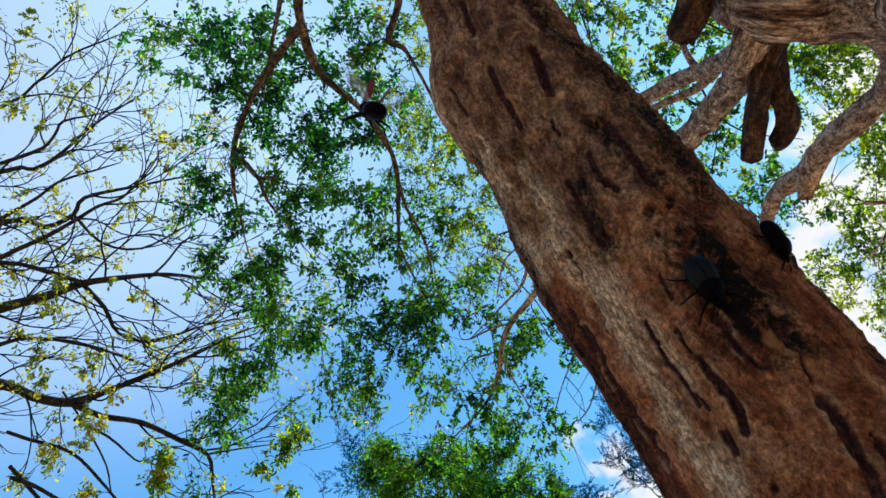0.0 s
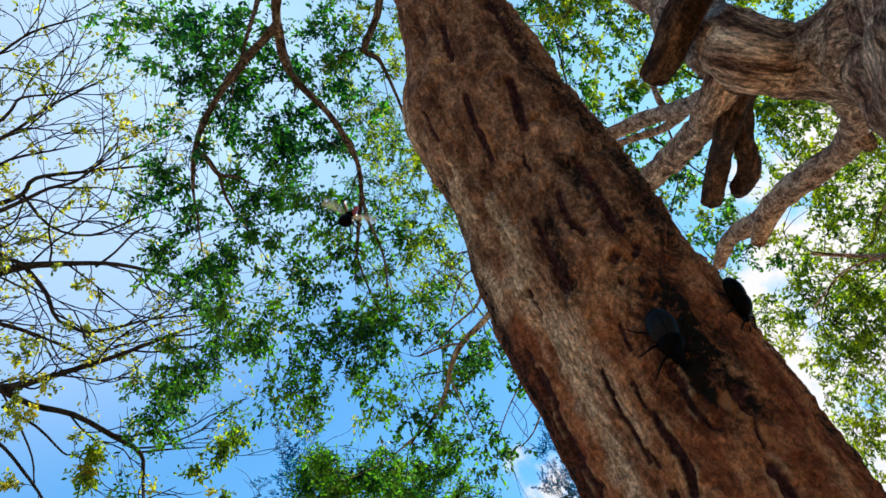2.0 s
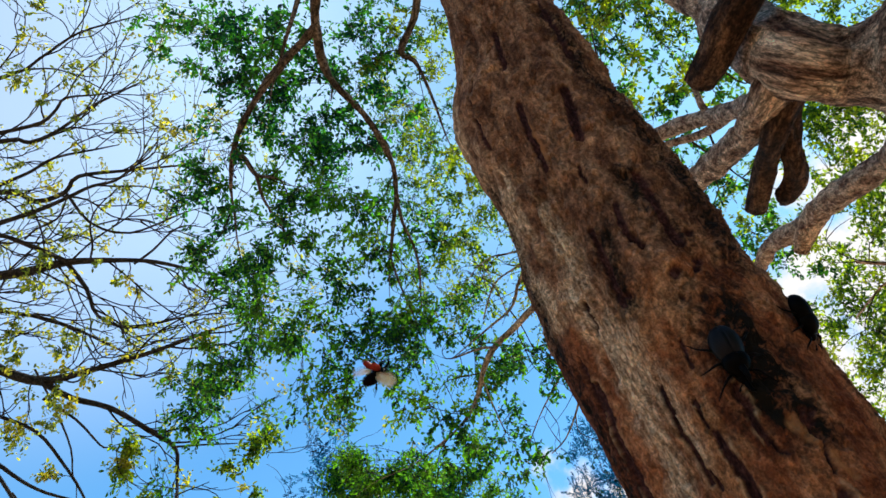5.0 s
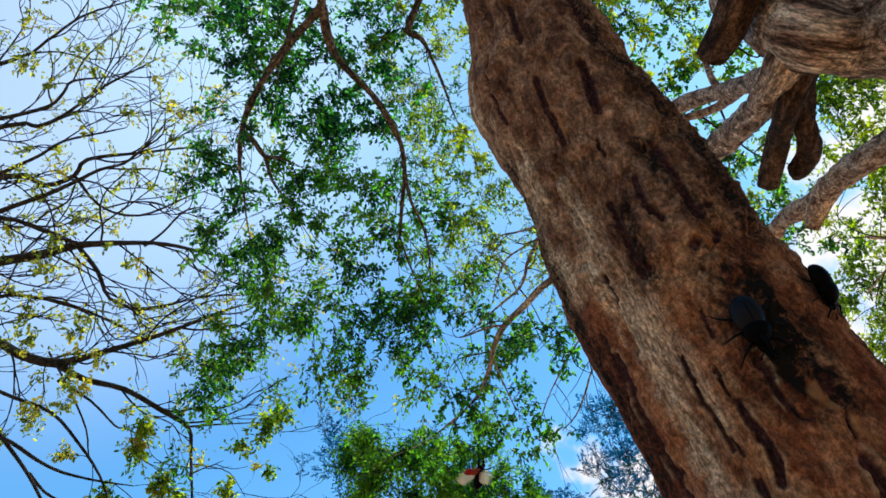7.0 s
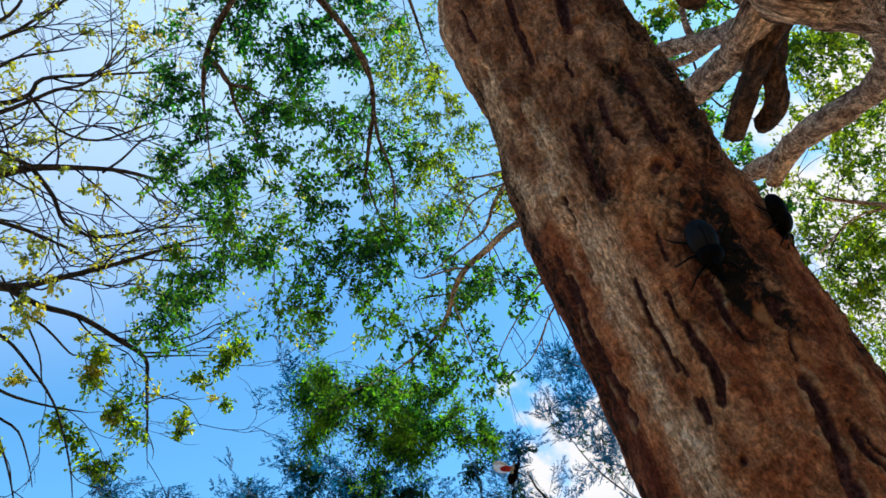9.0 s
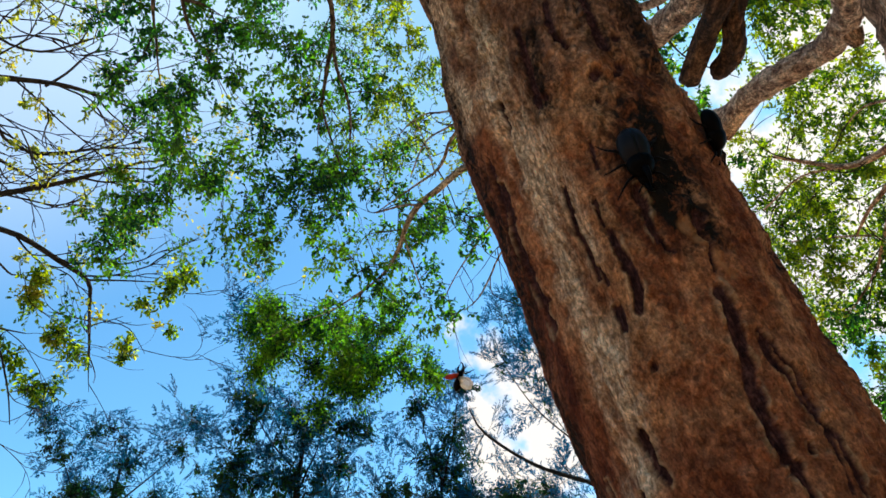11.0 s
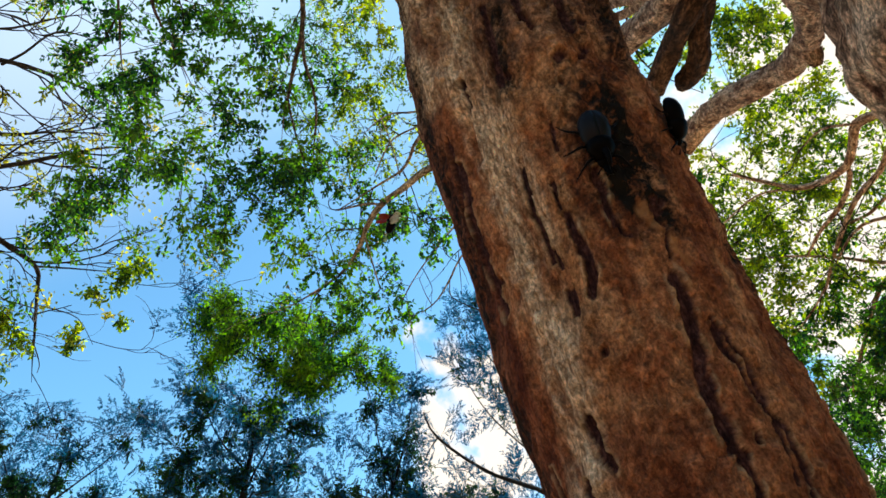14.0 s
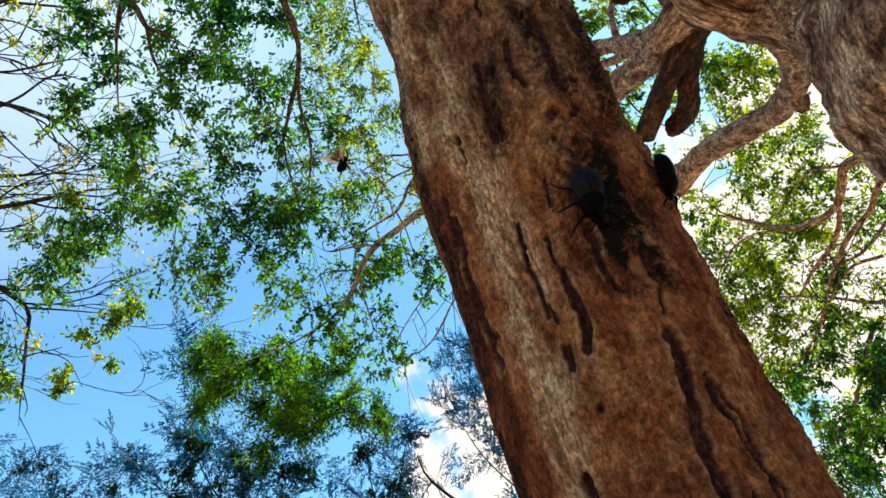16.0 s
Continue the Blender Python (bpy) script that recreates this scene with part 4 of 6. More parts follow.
PALE_CLUMPS = [
    (-1.82, 4.31, 5.24, 0.2), (-1.53, 4.15, 5.28, 0.2), (-1.25, 3.99, 5.43, 0.2), (-1.02, 4.09, 5.6, 0.21),
    (-0.79, 4.03, 5.67, 0.18), (-1.45, 4.61, 5.38, 0.19), (-1.18, 4.59, 5.12, 0.21), (-0.93, 4.6, 5.42, 0.19),
    (-0.78, 4.76, 5.13, 0.21), (-1.08, 5.04, 4.98, 0.17), (-0.62, 4.82, 4.83, 0.18), (-0.36, 4.1, 5.06, 0.19),
    (-0.16, 4.58, 5.35, 0.19), (-0.02, 4.52, 5.55, 0.17), (-0.69, 4.64, 5.34, 0.17), (-0.43, 4.58, 4.99, 0.16),
    (-0.39, 4.91, 4.78, 0.12), (-0.8, 4.63, 4.49, 0.13),
]

crown.clumps(CANOPY_DARK, 0.049, 2650, LEAF_DARK, 0.52, twig=0.0055, loose=6, wide=1.05)
crown.clumps(CANOPY_EDGE, 0.045, 1100, LEAF_DARK, 0.52, twig=0.006, loose=3, wide=1.2)
crown.clumps(CANOPY_MID, 0.045, 3000, LEAF_MID, 0.52, twig=0.0055, loose=6, wide=1.05)
crown.clumps(CANOPY_LIGHT, 0.040, 2800, LEAF_LIGHT, 0.52, twig=0.0055, loose=9, wide=1.5)
crown.clumps(CANOPY_FAR, 0.036, 2600, LEAF_MID, 0.5, twig=0.006, loose=3, wide=1.2)
crown.clumps(PALE_CLUMPS, 0.041, 3200, LEAF_MID, 0.52, twig=0.0055, loose=5, wide=1.05)

# the second tree, with thick crooked limbs
SECOND_FOOT = (2.06, 2.05, 0)
second = Tree(thing("crooked_tree", "large tree with thick crooked pale limbs and broken stubs", "tree", pose(*SECOND_FOOT)), SECOND_FOOT, 23, SECOND_BARK, TWIG_BARK)
second.limb([(1.235, 0.567, 3.85, 0.198), (1.135, 0.699, 3.33, 0.201), (1.053, 0.773, 3.023, 0.196), (1.019, 0.847, 2.866, 0.202), (1.057, 0.915, 2.716, 0.166), (1.145, 0.984, 2.564, 0.15), (1.269, 1.084, 2.408, 0.149), (1.448, 1.253, 2.188, 0.166), (1.58, 1.52, 1.55, 0.172), (1.86, 1.82, 0.75, 0.19), (2.0, 1.98, 0.25, 0.22), (2.06, 2.05, -0.05, 0.29)], name="trunk", sides=40, per_metre=50, rough=0.10, label="thick pale wrinkled trunk", skip=1.0)
second.limb([(1.071, 0.806, 3.07, 0.154), (0.968, 0.878, 3.126, 0.153), (0.897, 0.921, 3.185, 0.123), (0.805, 0.937, 3.224, 0.094), (0.708, 0.917, 3.253, 0.096), (0.678, 0.959, 3.451, 0.092), (0.676, 0.999, 3.748, 0.093), (0.678, 1.047, 4.104, 0.099), (0.587, 1.044, 4.623, 0.095), (0.401, 0.948, 5.34, 0.083)], name="limb", sides=32, per_metre=60, rough=0.15, cut=False, label="massive crooked limb with pale wrinkled bark", skip=1.0)
second.limb([(0.716, 0.962, 3.322, 0.069), (0.644, 1.048, 3.278, 0.049), (0.65, 1.308, 3.48, 0.042), (0.613, 1.686, 3.813, 0.049), (0.495, 2.103, 4.102, 0.052)], sides=18, rough=0.2)
second.limb([(0.723, 0.979, 3.335, 0.066), (0.684, 1.147, 3.292, 0.041), (0.691, 1.328, 3.363, 0.037), (0.685, 1.523, 3.394, 0.037)], mat=STUB_BARK, name="stub", sides=20, per_metre=70, rough=0.13, label="dark sawn-off stub", skip=1.0)
second.limb([(0.71, 1.12, 3.332, 0.040), (0.756, 1.272, 3.327, 0.030), (0.785, 1.385, 3.352, 0.033), (0.772, 1.462, 3.368, 0.029), (0.762, 1.498, 3.372, 0.016)], mat=STUB_BARK, name="stub", sides=22, per_metre=120, rough=0.26, label="dark broken stub", skip=1.0)
second.limb([(0.773, 0.647, 3.6, 0.054), (0.672, 0.687, 3.458, 0.051), (0.602, 0.766, 3.381, 0.049), (0.56, 0.831, 3.372, 0.049), (0.526, 0.924, 3.367, 0.045), (0.494, 1.011, 3.381, 0.041)], mat=STUB_BARK, name="stub", sides=20, label="thick sawn-off branch end", skip=1.0)
second.limb([(0.678, 0.985, 3.297, 0.039), (0.77, 1.339, 3.736, 0.038), (0.815, 1.749, 4.318, 0.039), (0.777, 1.982, 4.643, 0.041), (0.683, 2.23, 4.946, 0.043), (0.45, 2.559, 5.293, 0.045)], sides=16)
second.limb([(0.897, 1, 3.249, 0.06), (1.083, 1.227, 3.412, 0.044), (1.269, 1.519, 3.653, 0.049), (1.347, 1.776, 3.842, 0.051), (1.335, 2.025, 4.024, 0.054), (1.365, 2.338, 4.29, 0.064), (1.409, 2.757, 4.6, 0.06), (1.407, 3.235, 4.985, 0.051), (1.467, 3.795, 5.309, 0.043)], sides=20, rough=0.15)
second.limb([(1.395, 2.551, 4.443, 0.053), (1.361, 2.686, 4.455, 0.055), (1.333, 2.785, 4.432, 0.037)], name="stub", sides=12)
second.limb([(1.148, 1.373, 3.396, 0.036), (1.162, 1.390, 3.375, 0.030), (1.171, 1.402, 3.360, 0.016)], name="stub", sides=14, per_metre=160, rough=0.2, skip=1.0)
second.limb([(0.81, 1.774, 4.362, 0.021), (0.791, 1.745, 4.45, 0.018), (0.809, 1.717, 4.609, 0.017), (0.922, 1.701, 4.771, 0.015), (0.996, 1.651, 4.956, 0.013)], name="branch", sides=8)
second.limb([(0.816, 1.519, 3.985, 0.02), (0.866, 2.033, 4.612, 0.023), (0.784, 2.278, 4.92, 0.022), (0.553, 2.591, 5.281, 0.021)], name="branch", sides=8)

second.limb([(3.335, 2.936, 5.157, 0.0465), (3.138, 3.125, 5.243, 0.03975), (3.031, 3.291, 5.357, 0.0345), (2.959, 3.478, 5.445, 0.03675), (2.987, 3.642, 5.405, 0.033), (3.004, 3.807, 5.364, 0.03075), (2.965, 4.022, 5.419, 0.0285), (2.86, 4.207, 5.509, 0.024), (2.74, 4.334, 5.67, 0.0195), (2.463, 4.425, 5.872, 0.015)], sides=8, per_metre=14, name="branch")
second.limb([(3.658, 3.42, 5.826, 0.03825), (3.475, 3.817, 5.663, 0.0285), (3.493, 4.121, 5.611, 0.0255), (3.39, 4.313, 5.539, 0.02475), (3.338, 4.526, 5.44, 0.021), (3.337, 4.895, 5.312, 0.0165), (3.389, 5.222, 5.234, 0.01125)], sides=8, per_metre=14, name="branch")
second.limb([(3.004, 3.807, 5.364, 0.0195), (3.082, 3.945, 5.355, 0.0195), (3.076, 4.145, 5.273, 0.02025), (3.011, 4.44, 5.232, 0.01575), (3.02, 4.715, 5.215, 0.0105)], sides=8, per_metre=14, name="branch")
second.limb([(4.471, 4.415, 6.507, 0.0195), (3.975, 4.885, 5.946, 0.018), (3.8, 5.154, 5.937, 0.01425)], sides=8, per_metre=14, name="branch")
second.limb([(5.002, 5.352, 5.856, 0.0285), (4.281, 5.465, 5.722, 0.02025), (3.856, 5.519, 5.813, 0.01425), (3.413, 5.508, 5.826, 0.0105), (2.914, 5.526, 5.804, 0.00825)], sides=8, per_metre=14, name="branch")
second.limb([(2.86, 4.207, 5.509, 0.0105), (2.593, 4.395, 5.597, 0.009), (2.36, 4.715, 5.527, 0.0075)], sides=8, per_metre=14, name="branch")
second.limb([(2.93, 3.478, 5.445, 0.0105), (2.804, 3.639, 5.564, 0.00975), (2.73, 3.888, 5.578, 0.00675)], sides=8, per_metre=14, name="branch")
second.limb([(4.033, 4.877, 5.8, 0.01725), (3.74, 5.053, 5.746, 0.0135), (3.479, 5.538, 5.323, 0.00975), (3.315, 5.828, 5.133, 0.00825)], sides=8, per_metre=14, name="branch")
second.limb([(5.002, 5.914, 5.186, 0.04125), (4.281, 5.563, 5.605, 0.0285), (4.078, 6.071, 5.155, 0.01875), (3.967, 6.356, 4.815, 0.01425)], sides=8, per_metre=14, name="branch")

hanging_twigs(second, 4, (0.4, 1.1), 0.007)
UPPER_CLUMPS = [
    (0.67, 2.47, 7.56, 0.19), (0.72, 2.64, 6.87, 0.18), (0.76, 2.66, 6.25, 0.13), (0.79, 2.67, 5.78, 0.11),
    (0.73, 2.66, 7.45, 0.2), (1.5, 3.18, 7.4, 0.13), (1, 2.67, 5.86, 0.1), (1.7, 3.31, 6.92, 0.1),
    (1.28, 3.22, 6.11, 0.1), (1.28, 3.17, 5.61, 0.1), (1.37, 3.61, 5.54, 0.12), (1.89, 4.35, 5.99, 0.13),
    (1.87, 4.21, 6.33, 0.11),
]
UPPER_BACK_CLUMPS = [
    (0.67, 2.06, 6.26, 0.17), (0.96, 2.85, 7.15, 0.21), (0.92, 2.58, 5.86, 0.14), (1.32, 2.85, 7.46, 0.2),
    (1.45, 3, 6.33, 0.11), (1.71, 4.1, 6.88, 0.18), (1.68, 4.38, 6.91, 0.16), (0.75, 2.21, 7.37, 0.23),
    (1.4, 2.74, 8.32, 0.27), (2.14, 3.17, 6.23, 0.19), (2.12, 2.89, 5.85, 0.16), (2.31, 2.82, 7.32, 0.21),
    (2.11, 2.25, 6.27, 0.17), (2.74, 2.53, 6.57, 0.16), (2.72, 2.56, 7.09, 0.18),
]
RIGHT_SIDE_CLUMPS = [
    (2.78, 5.67, 6.45, 0.25), (2.84, 5.44, 5.93, 0.26), (2.94, 5.59, 5.64, 0.26), (3.06, 6.31, 6.35, 0.24),
    (3.17, 5.48, 6.2, 0.27), (3.5, 6.93, 6.03, 0.3), (2.9, 5.67, 6.92, 0.24), (3.21, 5.21, 6.54, 0.24),
    (3.1, 6.69, 5.38, 0.25), (2.95, 6.22, 5.86, 0.22), (3.03, 5.66, 6.55, 0.23), (3.56, 5.11, 7.02, 0.25),
    (3.6, 5.94, 6.25, 0.34), (3.02, 6.68, 5.64, 0.23), (3.23, 7.44, 5.53, 0.27), (2.78, 6.03, 5.98, 0.17),
]
RIGHT_CLUMPS = [
    (2.84, 4.17, 7.58, 0.28), (3.36, 4.3, 8.06, 0.24), (2.52, 4.26, 7.06, 0.19), (2.99, 4.63, 6.75, 0.27),
    (3.77, 5.06, 7.71, 0.28), (3.75, 4.91, 6.9, 0.26), (3.31, 5.49, 6.26, 0.29), (3.28, 4.76, 5.97, 0.28),
    (3.96, 5.38, 6.1, 0.28), (4.37, 5.19, 6.69, 0.26), (3.03, 5.16, 5.5, 0.23), (3.71, 5.82, 6.01, 0.32),
    (4.18, 5.95, 5.89, 0.29), (3.16, 5.44, 5.26, 0.26), (3.89, 6.25, 5.53, 0.29), (4.34, 5.55, 6.02, 0.28),
    (3.34, 6.16, 5.75, 0.18),
]
RIGHT_UPPER_CLUMPS = [
    (2.42, 3.59, 6.48, 0.24), (2.8, 3.76, 6.96, 0.26), (2.95, 3.79, 6.59, 0.22), (2.87, 4.15, 6.91, 0.25), (3.16, 3.88, 6.4, 0.2),
    (3.05, 4.2, 6.49, 0.24), (2.61, 4.22, 6.44, 0.22), (3.45, 4.33, 6.41, 0.26), (2.92, 4.46, 6.34, 0.2), (3.09, 4.33, 6.05, 0.22),
    (3.52, 4.3, 6.08, 0.24), (3.55, 4.36, 5.67, 0.2), (2.59, 3.55, 6.66, 0.22), (2.79, 4.0, 6.76, 0.24), (2.42, 4.18, 6.52, 0.2),
]
RIGHT_LOW_CLUMPS = [
    (4.01, 5.75, 5.21, 0.27), (3.78, 6.43, 5.17, 0.26), (4.16, 6.66, 4.97, 0.29), (3.84, 5.62, 4.65, 0.23),
    (3.82, 6.02, 4.25, 0.25), (3.99, 6.87, 4.58, 0.26), (4.46, 7.53, 4.43, 0.3), (4.3, 5.3, 5.54, 0.32),
    (4.59, 4.99, 6.34, 0.33), (4.83, 6.22, 5.18, 0.39), (4.46, 6.4, 4.37, 0.32), (3.32, 5.87, 5.1, 0.19),
    (4.14, 6.73, 3.96, 0.27),
]

second.clumps(UPPER_CLUMPS, 0.040, 3800, LEAF_MID, 0.5, twig=0.0055, loose=8, wide=1.6)
second.clumps(UPPER_BACK_CLUMPS, 0.042, 3600, LEAF_LIGHT, 0.5, twig=0.0055, loose=8, wide=1.6)
second.clumps(RIGHT_SIDE_CLUMPS, 0.046, 2200, LEAF_LIGHT, 0.5, twig=0.0055, loose=6, wide=1.7)
second.clumps(RIGHT_CLUMPS, 0.046, 2000, LEAF_LIGHT, 0.5, twig=0.0055, loose=7, wide=1.8)
second.clumps(RIGHT_UPPER_CLUMPS, 0.046, 1500, LEAF_LIGHT, 0.5, twig=0.0055, loose=3, wide=1.3)
second.clumps(RIGHT_LOW_CLUMPS, 0.046, 4400, LEAF_MID, 0.5, twig=0.0055, loose=7, wide=1.6)
# unseen limbs and leaves behind the viewer, added to block skylight on the trunk
second.limb([(1.3, 0.6, 3.6, 0.12), (1.9, -0.6, 4.4, 0.09), (2.4, -2.2, 5.0, 0.06), (2.6, -4.2, 5.2, 0.03)], sides=12, per_metre=10)
second.limb([(1.35, 0.55, 3.7, 0.11), (2.4, 0.1, 4.0, 0.08), (3.6, -0.6, 4.1, 0.05), (4.8, -1.4, 3.8, 0.02)], sides=12, per_metre=10)
UNSEEN_SHADE_CLUMPS = [(1.6 + 0.9 * i + 0.2 * (j % 2) + 0.9 * (j < 0), -0.9 - 0.95 * j, 2.3 + 0.85 * k + 0.15 * i, 0.75) for i in range(4) for j in range(-1, 5) for k in range(4) if (i + 2 * j + k) % 3]
second.clumps(UNSEEN_SHADE_CLUMPS, 0.11, 520, LEAF_DARK, 0.5, twig=0.009)

def bare_spray(tree, depth):
    """Fine dark twigs that fork again and again from the outer half of each limb."""
    g, rng = tree.growth, np.random.default_rng(5)

    def fork(start, way, length, r, level):
        bend = unit(way + rng.normal(0, 0.26, 3) + np.array([0, 0, 0.14]))
        last = unit(bend + rng.normal(0, 0.26, 3) + np.array([0, 0, 0.06]))
        mid = start + way * length * 0.36
        mid2 = mid + bend * length * 0.34
        end = mid2 + last * length * 0.34
        c = spline([(*start, r), (*mid, r * 0.85), (*mid2, r * 0.7), (*end, r * 0.5)], 3, 3)
        g.twigs.append(c[None])
        if level == 0:
            if rng.uniform() < 0.46:
                n = 22
                tuft = (end + rng.normal(0, 0.085, (n, 3)), units(rng.normal(0, 1, (n, 3)) + np.array([0, 0, -0.3])), units(rng.normal(0, 1, (n, 3))), 0.08 * rng.uniform(0.6, 1.2, n))
                if end[2] > 7.7:  # the lowest twigs are bare
                    g.leaves.append(tuft)
            return
        for k in range(2 + (level > 1)):
            at = c[min(len(c) - 1, int(len(c) * (0.45 + 0.27 * k)))]
            turn = unit(np.cross(bend, rng.normal(0, 1, 3)))
            fork(at[:3], unit(last + turn * rng.uniform(0.3, 0.75)), length * rng.uniform(0.55, 0.8), max(r * 0.68, 0.0055), level - 1)

    for a in list(g.anchors):
        for k in range(1, len(a) - 1, 8):
            way = unit(a[min(k + 1, len(a) - 1), :3] - a[k - 1, :3])
            side = unit(np.cross(way, rng.normal(0, 1, 3)))
            fork(a[k, :3], unit(way + side * rng.uniform(0.45, 1.0) + np.array([0, 0, 0.08])), rng.uniform(0.8, 1.6), max(0.009, min(a[k, 3] * 0.7, 0.022)), depth - 1)


# the almost bare tree with thin dark branches
BARE_FOOT = (-15.3, 6.3, 0)
bare = Tree(thing("sparse_tree", "sparse tree with dark thin branches and yellowing leaves", "tree", pose(*BARE_FOOT)), BARE_FOOT, 37, DARK_BARK, DARK_BARK)
bare.limb([(-15.3, 6.3, -0.1, 0.42), (-15.2, 6.3, 0.8, 0.33), (-14.9, 6.2, 5, 0.28), (-14.3, 6.0, 9.4, 0.22), (-13.6, 5.4, 12, 0.12), (-13.3, 5.2, 14, 0.05)], name="trunk", sides=16, per_metre=5, rough=0.1, skip=1.0)
bare.limb([(-14.131, 5.855, 9.475, 0.427), (-11.17, 6.026, 9.947, 0.209), (-9.224, 6.217, 10.188, 0.095), (-8.451, 6.307, 10.272, 0.081), (-7.806, 6.335, 10.383, 0.066), (-7.006, 6.492, 10.413, 0.043), (-6.362, 6.661, 10.401, 0.033), (-5.619, 6.971, 10.286, 0.019), (-5.331, 7.091, 10.211, 0.01), (-5.013, 7.211, 10.097, 0.004)], sides=7, per_metre=5, name="branch", rough=0.05)
bare.limb([(-14.416, 6.089, 9.479, 0.29), (-11.315, 6.425, 9.568, 0.161), (-9.551, 7.116, 9.334, 0.09), (-9.063, 7.436, 9.157, 0.085), (-8.498, 7.684, 9.059, 0.081), (-7.858, 7.725, 9.157, 0.052), (-6.754, 7.739, 9.376, 0.038), (-5.629, 7.693, 9.653, 0.024), (-5.323, 7.681, 9.698, 0.013), (-4.988, 7.668, 9.704, 0.005)], sides=7, per_metre=5, name="branch", rough=0.05)
bare.limb([(-8.498, 7.684, 9.059, 0.062), (-8.058, 7.997, 8.878, 0.052), (-7.45, 8.266, 8.771, 0.047), (-6.893, 8.674, 8.531, 0.043), (-6.521, 8.981, 8.341, 0.038), (-6.555, 9.296, 8.058, 0.028), (-6.667, 9.854, 7.547, 0.019), (-6.713, 10.084, 7.307, 0.01), (-6.729, 10.314, 7.026, 0.004)], sides=7, per_metre=5, name="branch", rough=0.05)
bare.limb([(-14.2, 5.9, 10, 0.1), (-12.428, 5.574, 10.75, 0.148), (-9.23, 5.439, 11.538, 0.054), (-8.493, 5.72, 11.448, 0.045), (-7.965, 5.713, 11.565, 0.04), (-7.701, 5.563, 11.752, 0.035), (-6.801, 5.686, 11.833, 0.025), (-5.806, 5.838, 11.909, 0.015), (-5.495, 5.885, 11.903, 0.008), (-5.155, 5.933, 11.856, 0.003)], sides=7, per_metre=5, name="branch", rough=0.05)
bare.limb([(-13.9, 5.6, 11, 0.09), (-12.417, 4.857, 11.782, 0.152), (-9.22, 4.933, 12.387, 0.046), (-8.627, 5.076, 12.386, 0.041), (-8.066, 5.012, 12.56, 0.03), (-7.466, 4.841, 12.835, 0.025), (-6.673, 4.729, 13.099, 0.015), (-6.377, 4.687, 13.168, 0.008), (-6.051, 4.645, 13.196, 0.003)], sides=7, per_metre=5, name="branch", rough=0.05)
bare.limb([(-7.806, 6.335, 10.383, 0.043), (-7.547, 6.733, 10.089, 0.038), (-7.43, 7.102, 9.791, 0.028), (-6.922, 7.369, 9.664, 0.024), (-6.137, 7.426, 9.78, 0.014), (-5.826, 7.449, 9.796, 0.008), (-5.485, 7.471, 9.772, 0.003)], sides=7, per_metre=5, name="branch", rough=0.05)
bare.limb([(-12.43, 5.57, 10.75, 0.1), (-10.698, 5.138, 10.553, 0.112), (-8.88, 5.588, 10.541, 0.042), (-8.203, 5.906, 10.406, 0.042), (-7.671, 6.215, 10.247, 0.037)], sides=7, per_metre=5, name="branch", rough=0.05)
bare.limb([(-7.965, 5.713, 11.565, 0.03), (-7.619, 6.205, 11.208, 0.025), (-6.984, 6.478, 11.103, 0.02), (-6.128, 6.433, 11.322, 0.015), (-5.823, 6.417, 11.37, 0.008), (-5.488, 6.401, 11.378, 0.003)], sides=7, per_metre=5, name="branch", rough=0.05)
bare.limb([(-13.6, 5.4, 12, 0.08), (-12.296, 4.069, 12.765, 0.103), (-9.062, 4.182, 13.345, 0.036), (-8.368, 4.075, 13.584, 0.026), (-7.648, 3.895, 13.892, 0.021), (-6.882, 3.89, 14.057, 0.015), (-6.574, 3.888, 14.093, 0.008), (-6.236, 3.886, 14.09, 0.003)], sides=7, per_metre=5, name="branch", rough=0.05)
bare.limb([(-14.3, 6.1, 9.0, 0.09), (-11.697, 6.861, 9.51, 0.107), (-9.616, 6.818, 9.984, 0.039), (-8.941, 6.95, 10.01, 0.034), (-8.223, 7.247, 9.902, 0.029), (-7.461, 7.709, 9.658, 0.019), (-7.201, 7.867, 9.545, 0.01), (-6.911, 8.024, 9.392, 0.004)], sides=7, per_metre=5, name="branch", rough=0.05)

# lower boughs of the sparse tree
bare.limb([(-9.136, 7.310, 8.409, 0.030), (-8.756, 7.450, 8.258, 0.030), (-8.200, 7.772, 8.095, 0.027), (-7.782, 8.087, 7.712, 0.024), (-7.393, 8.392, 7.247, 0.020), (-7.127, 8.567, 6.754, 0.016), (-6.890, 8.709, 6.222, 0.012), (-6.703, 8.755, 5.742, 0.007)], sides=7, per_metre=5, name="branch", rough=0.05, skip=0.85)
bare.limb([(-9.170, 7.750, 7.855, 0.034), (-8.786, 7.879, 7.703, 0.034), (-8.353, 8.111, 7.458, 0.028), (-7.937, 8.250, 7.284, 0.023), (-7.393, 8.439, 7.176, 0.017), (-6.871, 8.557, 7.099, 0.008)], sides=7, per_metre=5, name="branch", rough=0.05, skip=0.85)
bare.limb([(-9.164, 7.642, 7.994, 0.034), (-8.788, 7.952, 7.605, 0.032), (-8.448, 8.172, 7.237, 0.028), (-8.129, 8.383, 6.804, 0.022), (-7.826, 8.611, 6.258, 0.015), (-7.555, 8.793, 5.661, 0.008)], sides=7, per_metre=5, name="branch", rough=0.05, skip=0.85)
bare.limb([(-8.769, 8.456, 7.498, 0.026), (-8.447, 8.585, 7.204, 0.022), (-8.057, 8.719, 6.974, 0.017), (-7.775, 8.892, 6.484, 0.010), (-7.574, 8.900, 6.125, 0.006)], sides=7, per_metre=5, name="branch", rough=0.05, skip=0.85)
